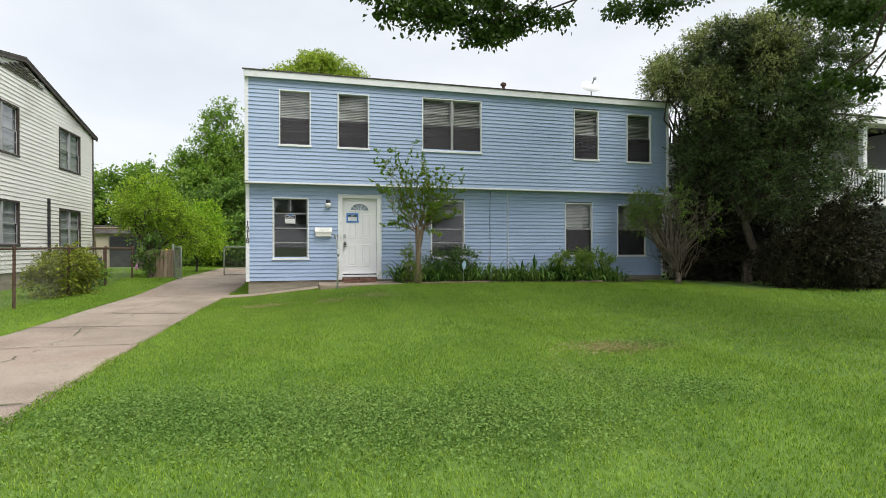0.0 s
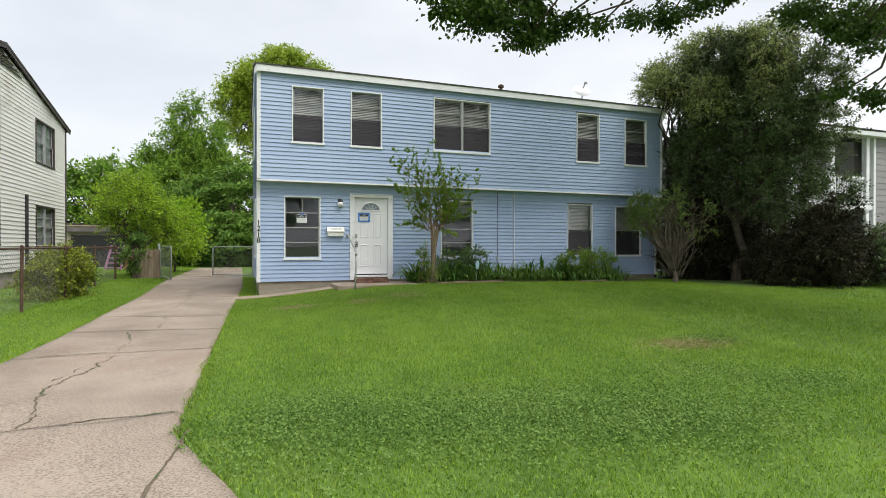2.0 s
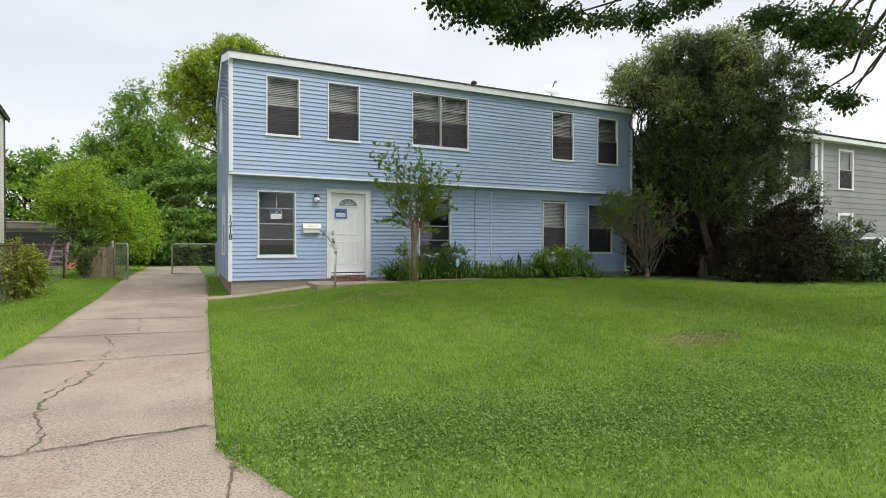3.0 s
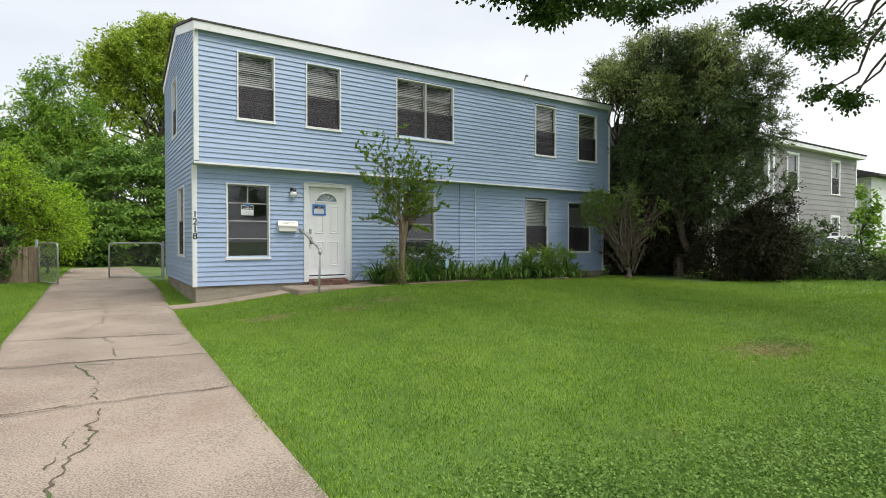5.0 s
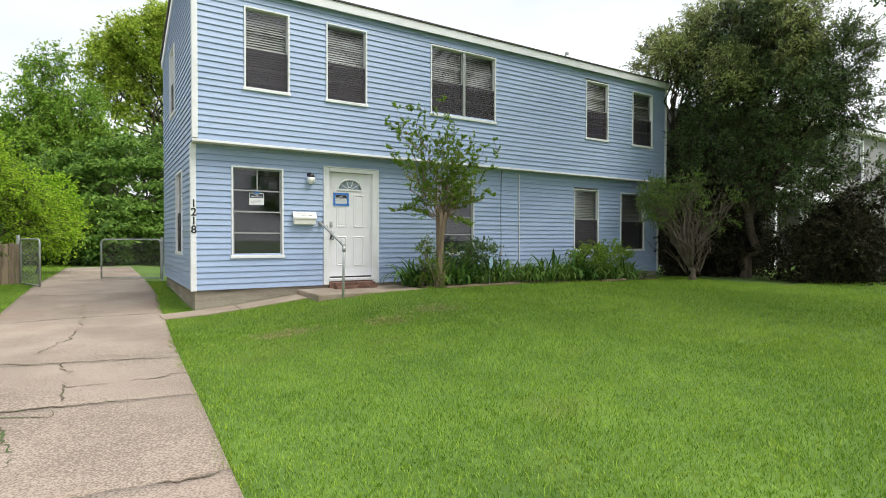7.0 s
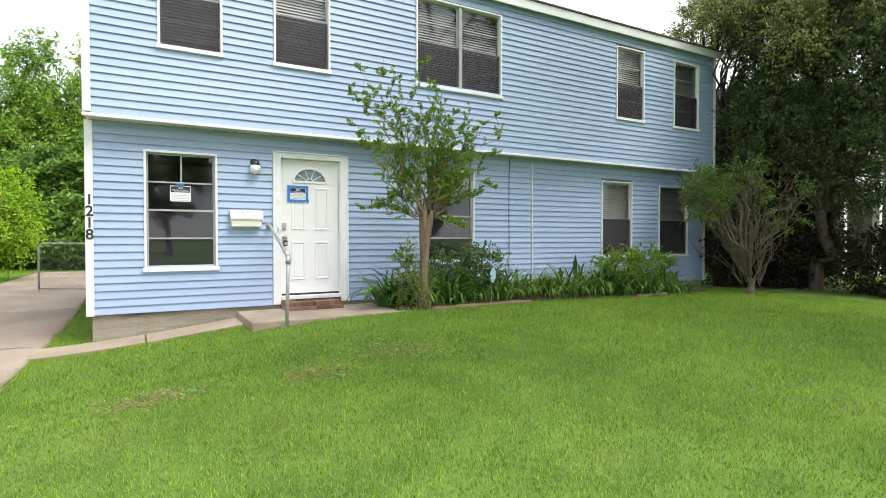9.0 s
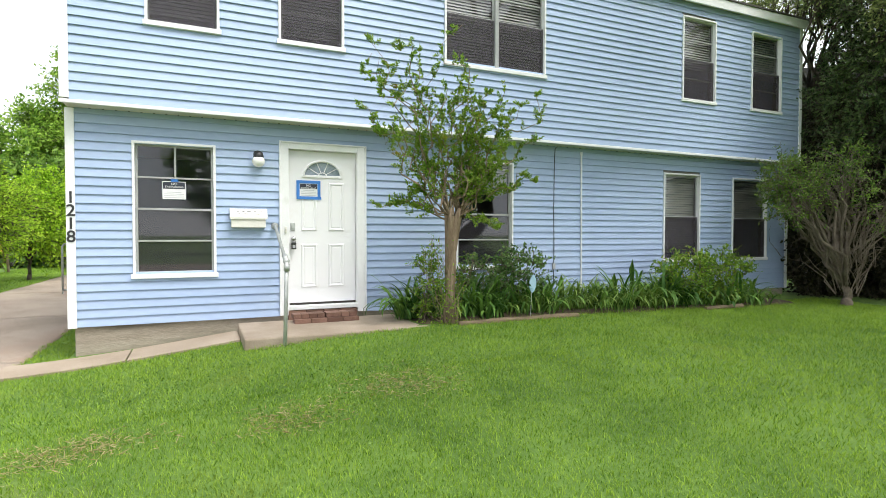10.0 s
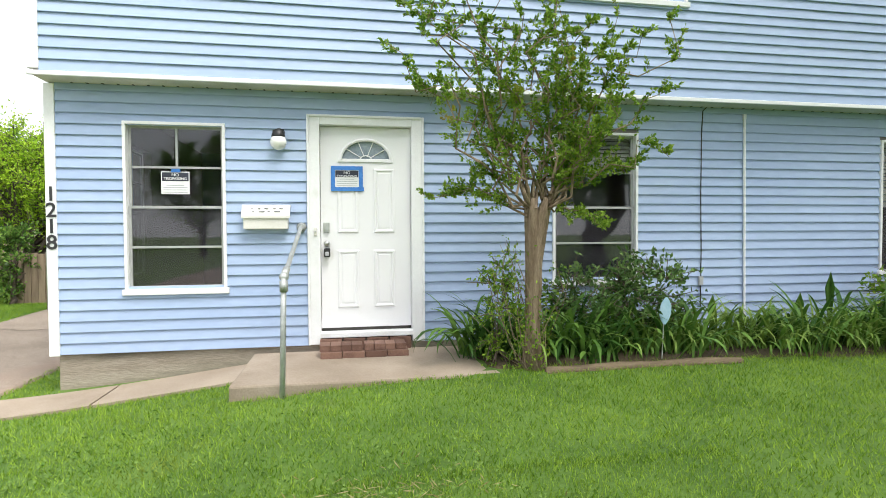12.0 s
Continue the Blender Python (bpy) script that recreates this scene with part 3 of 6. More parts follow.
# corner boards
cb = thing("corner_boards", (XL, YF, Z_SILL), "white corner boards on the blue house", "trim", kind="structure")
part("corner_board", Shape().rbox(XL - 0.035, XL + 0.055, YF - 0.03, YF + 0.07, Z_SILL - 0.01, Z_SOF - 0.03), WHITE, cb)
part("corner_board", Shape().rbox(XL - 0.035, XL + 0.055, YU - 0.03, YU + 0.07, Z_SOF + 0.03, Z_TOP + 0.02), WHITE, cb)
part("corner_board", Shape().rbox(XR - 0.05, XR + 0.03, YF - 0.03, YF + 0.06, Z_SILL - 0.01, Z_SOF - 0.03), WHITE, cb)
part("corner_board", Shape().rbox(XR - 0.05, XR + 0.03, YU - 0.03, YU + 0.06, Z_SOF + 0.03, Z_TOP - 0.03), WHITE, cb)


# ---- windows ----
def window(name, a0, a1, z0, z1, place, style, label, trim=WHITE, sash=None, tw=0.029, blind=None, mid=None, screen=True):
    """A sash window. Built facing -y with its wall face at y = 0 and then placed."""
    sash = sash or ALU
    w = thing(name, (0, 0, 0), label, "window", kind="structure")
    w.matrix_world = place

    def p(nm, sh, m, lb="", par=None, fix=True):
        ob = new(nm, sh.mesh(nm, m, fix=fix))
        ob.parent = par or w
        ORIGIN[ob.name] = Vector((0, 0, 0))
        return tagged(ob, lb)
    fr = p("casing", Shape().rbox(a0 - 0.0, a0 + tw, -0.04, 0.06, z0, z1).rbox(a1 - tw, a1, -0.04, 0.06, z0, z1)
           .rbox(a0 + tw, a1 - tw, -0.04, 0.06, z1 - tw, z1), trim)
    p("window_sill", Shape().rbox(a0 - 0.02, a1 + 0.02, -0.05, 0.06, z0 - 0.035, z0 + 0.02), trim)
    i0, i1, k0, k1 = a0 + tw, a1 - tw, z0 + 0.022, z1 - tw
    m = mid or (k0 + k1) / 2
    bays = [(i0, i1)] if style != "double" else [(i0, (i0 + i1) / 2 - 0.03), ((i0 + i1) / 2 + 0.03, i1)]
    if style == "double":
        p("mullion", Shape().rbox((i0 + i1) / 2 - 0.03, (i0 + i1) / 2 + 0.03, -0.02, 0.06, k0, k1), sash)
    for b0, b1 in bays:
        for lo, hi, yo, which in ((m - 0.012, k1, 0.03, "upper_sash"), (k0, m + 0.012, 0.005, "lower_sash")):
            f = 0.026
            fs = Shape().rbox(b0, b0 + f, yo, yo + 0.022, lo, hi, 0.003).rbox(b1 - f, b1, yo, yo + 0.022, lo, hi, 0.003)
            fs.rbox(b0 + f, b1 - f, yo, yo + 0.022, hi - f, hi, 0.003).rbox(b0 + f, b1 - f, yo, yo + 0.022, lo, lo + f, 0.003)
            sa = p(which, fs, sash)
            rails = [] if style == "plain" else [(lo + hi) / 2]
            for r in rails:
                p("muntin", Shape().rbox(b0 + f, b1 - f, yo + 0.001, yo + 0.02, r - 0.011, r + 0.011, 0.003), sash, par=sa)
            if style == "grid" and which == "upper_sash":
                p("muntin", Shape().rbox((b0 + b1) / 2 - 0.011, (b0 + b1) / 2 + 0.011, yo + 0.001, yo + 0.02, (lo + hi) / 2 + 0.011, hi - f, 0.003), sash, par=sa)
            tiers = [(lo + f, hi - f)] if not rails else [(lo + f, rails[0] - 0.011), (rails[0] + 0.011, hi - f)]
            for t0, t1 in tiers:
                cols = [(b0 + f, b1 - f)]
                if style == "grid" and which == "upper_sash" and t1 > (lo + hi) / 2 + 0.05:
                    cols = [(b0 + f, (b0 + b1) / 2 - 0.011), ((b0 + b1) / 2 + 0.011, b1 - f)]
                for c0, c1 in cols:
                    g = p("pane", Shape().add([(c0, yo + 0.01, t0), (c1, yo + 0.01, t0), (c1, yo + 0.01, t1), (c0, yo + 0.01, t1)], [(0, 1, 2, 3)]), GLASS, par=sa, fix=False)
                    g.visible_shadow = False
        if screen:
            ys = 0.029 if screen == "inner" else -0.004
            p("insect_screen", Shape().box(b0 + 0.008, b1 - 0.008, ys, ys + 0.002, k0 + 0.005, m), SCREEN, "dark insect screen")
        if blind:
            bl = p("blind", Shape().rbox(b0 + 0.01, b1 - 0.01, 0.075, 0.115, k1 - 0.04, k1 - 0.005), BLIND, "partly lowered pale slatted blind")
            zz = k1 - 0.07
            sl = Shape().add([(b0 + 0.012, 0.076, -0.019), (b1 - 0.012, 0.076, -0.019), (b1 - 0.012, 0.092, 0.017), (b0 + 0.012, 0.092, 0.017),
                              (b0 + 0.012, 0.0745, -0.018), (b1 - 0.012, 0.0745, -0.018), (b1 - 0.012, 0.0905, 0.018), (b0 + 0.012, 0.0905, 0.018)],
                             [(0, 3, 2, 1), (4, 5, 6, 7), (0, 1, 5, 4), (1, 2, 6, 5), (2, 3, 7, 6), (3, 0, 4, 7)])
            me = sl.mesh("slat", BLIND)
            while zz > blind:
                o = new("slat", me)
                o.parent = bl
                o.location = (0, 0, zz)
                zz -= 0.043
    return w


SPECS = [
    (0, LOWER[0], YF, "grid", None, "four-light window with dark screen and a paper notice"),
    (1, LOWER[1], YF, "cross", 2.5, "window with half-raised blind behind a crepe myrtle"),
    (2, LOWER[2], YF, "plain", 1.42, "sash window with pale blind above a dark screen"),
    (3, LOWER[3], YF, "plain", 2.1, "sash window partly hidden by a twiggy shrub"),
    (4, UPPER[0], YU, "cross", 4.3, "upper sash window with slatted blind and dark screen"),
    (5, UPPER[1], YU, "cross", 4.3, "upper sash window with slatted blind and dark screen"),
    (6, UPPER[2], YU, "double", 4.3, "wide paired upper window with blinds and screens"),
    (7, UPPER[3], YU, "cross", 4.75, "upper sash window with raised blind and dark screen"),
    (8, UPPER[4], YU, "cross", 4.75, "upper sash window near the evergreen tree"),
]
for i, (a, b, c, d), y, style, bl, lab in SPECS:
    window("window_%d" % (i + 1), a, b, c, d, Matrix.Translation((0, y, 0)), style, lab, blind=bl, screen=True if i > 1 else "inner")
to_west = Matrix.Translation((XL, 0, 0)) @ Matrix.Rotation(radians(-90), 4, "Z")
for i, (a, b, c, d) in enumerate(SIDE_WIN):
    window("window_%d" % (i + 10), -b, -a, c, d, to_west, "grid", "white-trimmed window in the gable end", blind=None)

# siding boards
lap = lap_mesh("siding_board", PITCH, 0.026, SIDING)
lay_boards(wl_low, lap, XL + 0.055, XR - 0.05, Z_SILL, Z_SOF - 0.03, PITCH, LOWER + [DOOR], lambda a, n, z: Matrix.Translation((a, YF, z)) @ Matrix.Diagonal((n, 1, 1, 1)))
lay_boards(wl_up, lap, XL + 0.055, XR - 0.05, Z_SOF + 0.014, Z_TOP - 0.05, PITCH, UPPER, lambda a, n, z: Matrix.Translation((a, YU, z)) @ Matrix.Diagonal((n, 1, 1, 1)))


def gable(z, a0, a1):
    if z > Z_TOP:
        k = (z - Z_TOP) / (Z_RIDGE - Z_TOP)
        return -(YB + (Y_RIDGE - YB) * k), -(YU + 0.07 + (Y_RIDGE - YU) * k)
    return (a0, -(YF + 0.07)) if z < Z_SOF else (a0, a1)


lay_boards(wl_side, lap, -YB, -(YU + 0.07), Z_SILL, Z_RIDGE - 0.12, PITCH, [(-b, -a, c, d) for a, b, c, d in SIDE_WIN],
           lambda a, n, z: to_west @ Matrix.Translation((a, 0, z)) @ Matrix.Diagonal((n, 1, 1, 1)), gable)


# ---- plants ----
def rng(seed):
    return np.random.default_rng(seed)


def unit(v):
    return v / np.maximum(np.linalg.norm(v, axis=-1, keepdims=True), 1e-9)


def leaf_arrays(centres, dirs, length, width, r, fold=0.25, up=0.0):
    """Rhombic leaves, a little folded, at centres, pointing along dirs; up turns their faces to the sky."""
    n = len(centres)
    d = unit(dirs)
    side = unit(np.cross(d, unit(r.normal(size=(n, 3)) + np.array([0, 0, up]))))
    nrm = np.cross(side, d)
    L = (length * r.uniform(0.65, 1.25, n))[:, None]
    W = (width * r.uniform(0.7, 1.2, n))[:, None]
    v = np.stack([centres - d * L * 0.5, centres + side * W * 0.5 + nrm * W * fold, centres + d * L * 0.5, centres - side * W * 0.5 + nrm * W * fold], 1).reshape(-1, 3)
    k = np.arange(n)[:, None] * 4
    f = np.concatenate([k + np.array([[0, 1, 2]]), k + np.array([[0, 2, 3]])], 1).ravel()
    return v, f, np.full(2 * n, 3)


def twig_arrays(a, b, rad):
    """Thin three-sided twigs from a to b, as arrays."""
    n = len(a)
    d = unit(b - a)
    u = unit(np.cross(d, np.array([0.31, 0.17, 0.93])))
    w = np.cross(d, u)
    ring = [u, -0.5 * u + 0.87 * w, -0.5 * u - 0.87 * w]
    v = np.stack([a + q * rad for q in ring] + [b + q * rad * 0.35 for q in ring], 1).reshape(-1, 3)
    k = np.arange(n)[:, None] * 6
    f = np.concatenate([k + np.array([[i, (i + 1) % 3, (i + 1) % 3 + 3, i + 3]]) for i in range(3)], 1).ravel()
    return v, f, np.full(3 * n, 4)


def spray(C, out, clump, per, size, r, lift, droop, on_twig=11):
    """Leaves set along short twigs that fan outwards from each clump's centre."""
    m = max(2, per // on_twig)
    k = np.repeat(np.arange(len(C)), m)
    tw = unit(out[k] * 0.75 + r.normal(size=(len(k), 3)) * 0.62 + np.array([0, 0, lift]))
    Lt = clump * r.uniform(0.45, 1.45, len(k))[:, None]
    ends = C[k] + tw * Lt - np.array([0, 0, 0.18]) * Lt
    j = np.repeat(np.arange(len(k)), on_twig)
    t = r.uniform(0.12, 1.05, len(j))[:, None]
    P = C[k][j] + tw[j] * Lt[j] * t - np.array([0, 0, 0.18]) * Lt[j] * t * t + r.normal(size=(len(j), 3)) * size * 0.42
    D = tw[j] * 0.6 + r.normal(size=P.shape) * 0.55 + np.array([0, 0, droop])
    return P, D, C[k], ends


def pads(C, clump, per, r, droop):
    """Leaves over the top of rounded tufts, so that each tuft is bright above and dark beneath."""
    k = np.repeat(np.arange(len(C)), per)
    u = unit(r.normal(size=(len(k), 3)))
    u[:, 2] = np.where(r.uniform(size=len(k)) < 0.8, np.abs(u[:, 2]), u[:, 2]) - 0.15
    big = (clump * r.uniform(0.55, 1.35, len(C)))[k][:, None]
    P = C[k] + u * np.array([1.0, 1.0, 0.62]) * big * r.uniform(0.3, 1.2, len(k))[:, None]
    D = u * np.array([1, 1, 0.3]) + r.normal(size=P.shape) * 0.5 + np.array([0, 0, droop])
    return P, D


def limb(s, a, b, r0, r1, r, sag=0.0, n=5, sides=6):
    """A crooked tapering limb from a to b."""
    a, b = np.array(a, float), np.array(b, float)
    L = np.linalg.norm(b - a)
    pts, rad = [], []
    for i in range(n + 1):
        t = i / n
        p = a + (b - a) * t + np.array([0, 0, 1]) * sag * L * math.sin(math.pi * t) + (r.normal(size=3) * 0.05 * L if 0 < i < n else 0)
        pts.append(tuple(p))
        rad.append(r0 + (r1 - r0) * t)
    s.tube(pts, rad, sides)
    return pts


def tree(name, base, fork, lobes, leaves, size, material, bark, label, category, seed=1, trunk_r=0.15, clump=0.5, per=110, droop=-0.2, limbs=14, twigs=90, hollow=0.35, group="", style="spray", lift=0.25, slim=0.5):
    """A tapered trunk to the fork, limbs to clumps of leaves; lobes: (centre, radii, share) of the crown."""
    r = rng(seed)
    t = thing(name, base, label, category, group)
    o = np.array(base)
    ncl = max(6, leaves // per)
    shares = np.array([lo[2] for lo in lobes], float)
    pick = r.choice(len(lobes), ncl, p=shares / shares.sum())
    dirs = unit(r.normal(size=(ncl, 3)))
    rad = r.uniform(hollow, 1.0, ncl) ** 0.6
    C = np.array([lo[0] for lo in lobes])[pick] + dirs * np.array([lo[1] for lo in lobes])[pick] * rad[:, None]
    C[:, 2] = np.maximum(C[:, 2], base[2] + 0.15)
    s = Shape()
    fk = limb(s, base, fork, trunk_r, trunk_r * 0.7, r, n=6, sides=9)
    s.tube([(base[0], base[1], base[2] - 0.1), (base[0], base[1], base[2] + 0.05), fk[1]], [trunk_r * 1.5, trunk_r * 1.2, trunk_r * 0.95], 9)
    order = r.permutation(ncl)
    main = [C[i] for i in order[:limbs]]
    for m in main:
        start = np.array(fk[-1 - int(r.integers(0, 3))])
        limb(s, start, m, min(trunk_r * 0.5, 0.09), min(trunk_r * 0.08, 0.02), r, sag=0.08)
    M = np.array(main)
    for i in order[limbs:limbs + twigs]:
        j = int(np.argmin(np.linalg.norm(M - C[i], axis=1)))
        a = np.array(fk[-1]) * 0.35 + M[j] * 0.65
        limb(s, a, C[i], trunk_r * 0.14, trunk_r * 0.04, r, n=3, sides=4)
    part("trunk", s, bark, t, smooth=True, fix=False)
    if style == "spray":
        P, D, a, b = spray(C, unit(dirs + r.normal(size=dirs.shape) * 0.2), clump, per, size, r, lift, droop)
        v, f, c = twig_arrays(a - o, b - o, 0.006)
        tw = tagged(new("twig_mass", quick_mesh("twig_mass", v, f, c, bark)), kind="stuff")
        tw.parent = t
    else:
        P, D = pads(C, clump, per, r, droop)
    P[:, 2] = np.maximum(P[:, 2], base[2] + 0.04)
    v, f, c = leaf_arrays(P - o, D, size, size * slim, r, up=0.7)
    cr = new("crown", quick_mesh("crown", v, f, c, material))
    cr.parent = t
    ORIGIN[cr.name] = Vector(base)
    return t


# big dark evergreen beside the house
tree("evergreen_tree", (12.35, 13.6, 0.5), (12.3, 13.3, 3.4),
     [((12.2, 13.5, 7.3), (1.1, 1.2, 0.75), 1.0), ((12.9, 11.9, 6.3), (0.8, 1.1, 0.9), 0.8), ((11.4, 13.9, 6.2), (1.0, 1.0, 0.9), 0.8), ((12.3, 12.7, 5.2), (1.3, 1.4, 1.2), 1.2), ((12.9, 11.3, 4.9), (0.5, 0.6, 0.7), 0.25),
      ((11.5, 14.2, 4.3), (0.9, 1.1, 1.3), 0.9), ((13.4, 13.4, 5.6), (1.2, 1.4, 1.4), 0.8), ((12.5, 12.6, 3.4), (1.2, 1.3, 1.1), 0.9), ((13.2, 11.1, 3.2), (0.45, 0.6, 0.5), 0.16), ((14.4, 13.4, 3.6), (1.1, 1.4, 1.6), 0.6)],
     105000, 0.085, LF_DARK, BARK, "large dark evergreen tree crowding the house corner", "tree", seed=3, trunk_r=0.13, clump=0.42, per=88, limbs=34, twigs=170, hollow=0.2, slim=0.42)
# lobes at the roof corner and over the evergreen's top, for its lit leaves
tree("lit_olive_tree", (11.9, 15.6, 0.5), (11.7, 15.5, 4.6), [((11.3, 15.2, 6.9), (1.0, 1.1, 0.8), 1.0), ((11.9, 14.2, 7.6), (0.9, 0.9, 0.6), 0.8), ((10.35, 14.5, 6.6), (0.55, 0.4, 0.3), 0.4), ((12.5, 12.7, 7.6), (0.9, 0.8, 0.45), 0.5), ((12.0, 12.2, 6.6), (0.8, 0.4, 0.7), 0.4), ((10.9, 13.3, 5.9), (0.6, 0.4, 0.7), 0.3)],
     34000, 0.085, LF_LIT_OLIVE, BARK, "olive-green foliage over the roof corner, paler as the evergreen's sunlit top", "tree", seed=4, trunk_r=0.09, clump=0.42, per=66, limbs=22, twigs=120, slim=0.42)
tree("undergrowth_shrub", (12.7, 14.9, 0.5), (12.7, 14.9, 1.2), [((12.0, 14.7, 1.9), (0.9, 0.9, 1.3), 1.0), ((13.2, 14.6, 1.6), (1.3, 0.8, 1.2), 1.1), ((12.7, 15.6, 3.2), (1.1, 1.1, 2.2), 0.9), ((14.8, 15.2, 2.4), (1.4, 0.8, 1.9), 0.9), ((11.4, 15.1, 1.4), (0.6, 0.7, 0.9), 0.5), ((11.9, 15.0, 3.6), (0.8, 0.8, 1.0), 0.5), ((12.6, 14.2, 1.0), (0.9, 0.6, 0.5), 0.3)], 78000, 0.1, LF_BRONZE_SHADE, BARK,
     "bronze undergrowth, its leaf colour darkened for the shade beneath the evergreens", "shrub", seed=7, trunk_r=0.07, clump=0.42, per=77)
tree("evergreen_shrub", (13.5, 11.9, 0.45), (13.5, 11.9, 1.2), [((13.1, 11.6, 1.55), (0.9, 0.9, 0.9), 1), ((14.4, 11.9, 1.3), (1.1, 0.9, 0.8), 0.9), ((13.3, 11.2, 2.6), (0.4, 0.5, 0.4), 0.12), ((12.5, 12.4, 1.2), (0.6, 0.7, 0.6), 0.3)], 40000, 0.085, LF_BRONZE_SHADE, BARK,
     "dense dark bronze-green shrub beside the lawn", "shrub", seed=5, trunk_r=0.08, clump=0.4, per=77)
tree("evergreen_shrub", (16.6, 11.2, 0.4), (16.6, 11.2, 0.8), [((15.6, 11.2, 1.35), (1.0, 0.9, 0.8), 1.4), ((17.6, 10.6, 0.85), (1.4, 0.9, 0.4), 1), ((19.5, 10.0, 0.85), (1.3, 0.9, 0.4), 1)], 17000, 0.1, LF_DARK, BARK,
     "low dark shrubs at the lot line", "shrub", seed=6, trunk_r=0.06, clump=0.38, per=66)
tree("sapling", (16.9, 10.2, 0.4), (16.95, 10.2, 2.2), [((16.95, 10.2, 2.5), (0.2, 0.2, 0.75), 1), ((17.2, 10.1, 1.6), (0.45, 0.4, 0.35), 0.8)], 900, 0.16, LF_MID, BARK,
     "young broad-leaved sapling above the shrubs", "tree", seed=8, trunk_r=0.025, clump=0.28, per=22, limbs=8)

# twiggy shrub at the house corner
t = tree("twiggy_shrub", (10.1, 13.75, 0.56), (10.12, 13.78, 0.95), [((9.45, 14.35, 2.72), (0.5, 0.35, 0.42), 2.0), ((9.2, 14.1, 2.3), (0.35, 0.3, 0.4), 0.8), ((9.9, 13.8, 2.9), (0.5, 0.4, 0.35), 0.9), ((10.5, 13.3, 2.4), (0.6, 0.5, 0.6), 0.6)],
         8000, 0.055, leafy("dull_shrub_leaves", (0.07, 0.15, 0.025), (0.22, 0.34, 0.06), light=0.3, scale=2), TWIG, "half-bare twiggy shrub with many grey stems", "shrub", seed=11, trunk_r=0.075, clump=0.3, per=44, limbs=40)
r = rng(12)
s = Shape()
for i in range(60):
    a, e = r.uniform(0, 2 * math.pi), r.uniform(0.45, 1.25)
    L = r.uniform(0.9, 2.1)
    st = np.array([10.1, 13.75, 0.65]) + np.array([math.cos(a) * 0.2, math.sin(a) * 0.15, r.uniform(0, 1.0)])
    en = st + L * np.array([math.cos(a) * math.cos(e), 0.6 * math.sin(a) * math.cos(e), math.sin(e)])
    p = limb(s, st, en, r.uniform(0.005, 0.014), 0.002, r, sag=0.12, n=5, sides=4)
    for q in p[2:]:
        limb(s, q, np.array(q) + r.normal(size=3) * 0.18 + np.array([0, 0, 0.1]), 0.004, 0.0015, r, n=2, sides=3)
part("twig_mass", s, TWIG, t, "bare pale twigs", fix=False)

# trees behind
tree("lime_tree", (-5.45, 22.3, 0.45), (-5.5, 22.6, 1.6), [((-5.5, 22.8, 2.8), (1.05, 1.05, 0.8), 1), ((-5.6, 22.8, 3.6), (0.55, 0.55, 0.5), 0.4), ((-4.8, 23.4, 2.3), (0.8, 0.9, 0.8), 0.7), ((-6.3, 22.9, 2.9), (0.45, 0.6, 0.5), 0.3), ((-4.5, 22.9, 1.9), (0.4, 0.4, 0.5), 0.25)],
     30000, 0.08, LF_LIME, BARK, "bright lime-green young tree by the fence", "tree", seed=21, trunk_r=0.07, clump=0.52, per=66, limbs=24, twigs=120, lift=0.3, slim=0.42, droop=-0.1)
tree("lime_tree", (-4.6, 26.3, 0.48), (-4.6, 26.3, 1.2), [((-4.4, 26.3, 2.3), (0.8, 0.9, 1.1), 1)], 7500, 0.12, LF_LIME, BARK, "lime-green bush beside the back driveway", "tree", seed=22, trunk_r=0.05, clump=0.5, per=66)
tree("vine_bush", (-5.3, 21.45, 0.45), (-5.3, 21.5, 1.0), [((-5.3, 21.5, 1.4), (0.28, 0.25, 0.6), 1)], 2000, 0.09, LF_DEEP, BARK, "dark vine on the wooden fence panel", "bush", seed=23, trunk_r=0.04, clump=0.3, per=44)
tree("pecan_tree", (-5.6, 37.5, 0.45), (-5.4, 37.5, 4.0), [((-5.0, 37.5, 5.2), (2.2, 2.0, 1.8), 1.3), ((-4.2, 37.2, 7.6), (1.3, 1.1, 1.0), 0.6), ((-5.7, 37.3, 8.3), (0.6, 0.5, 0.7), 0.16), ((-4.9, 37.3, 9.9), (0.45, 0.4, 0.7), 0.1), ((-6.1, 37.3, 9.4), (0.3, 0.3, 0.35), 0.05), ((-6.9, 37.4, 7.0), (0.6, 0.5, 0.35), 0.09), ((-6.4, 37.4, 6.0), (0.9, 0.7, 0.8), 0.2), ((-2.9, 37.6, 5.6), (1.5, 1.4, 1.7), 0.8), ((-3.6, 38, 9.3), (0.25, 0.25, 0.45), 0.06)],
     42000, 0.19, LF_MID, BARK, "tall airy pecan tree behind the back yard", "tree", seed=31, trunk_r=0.16, clump=0.75, per=66, limbs=30, slim=0.42, droop=-0.3)
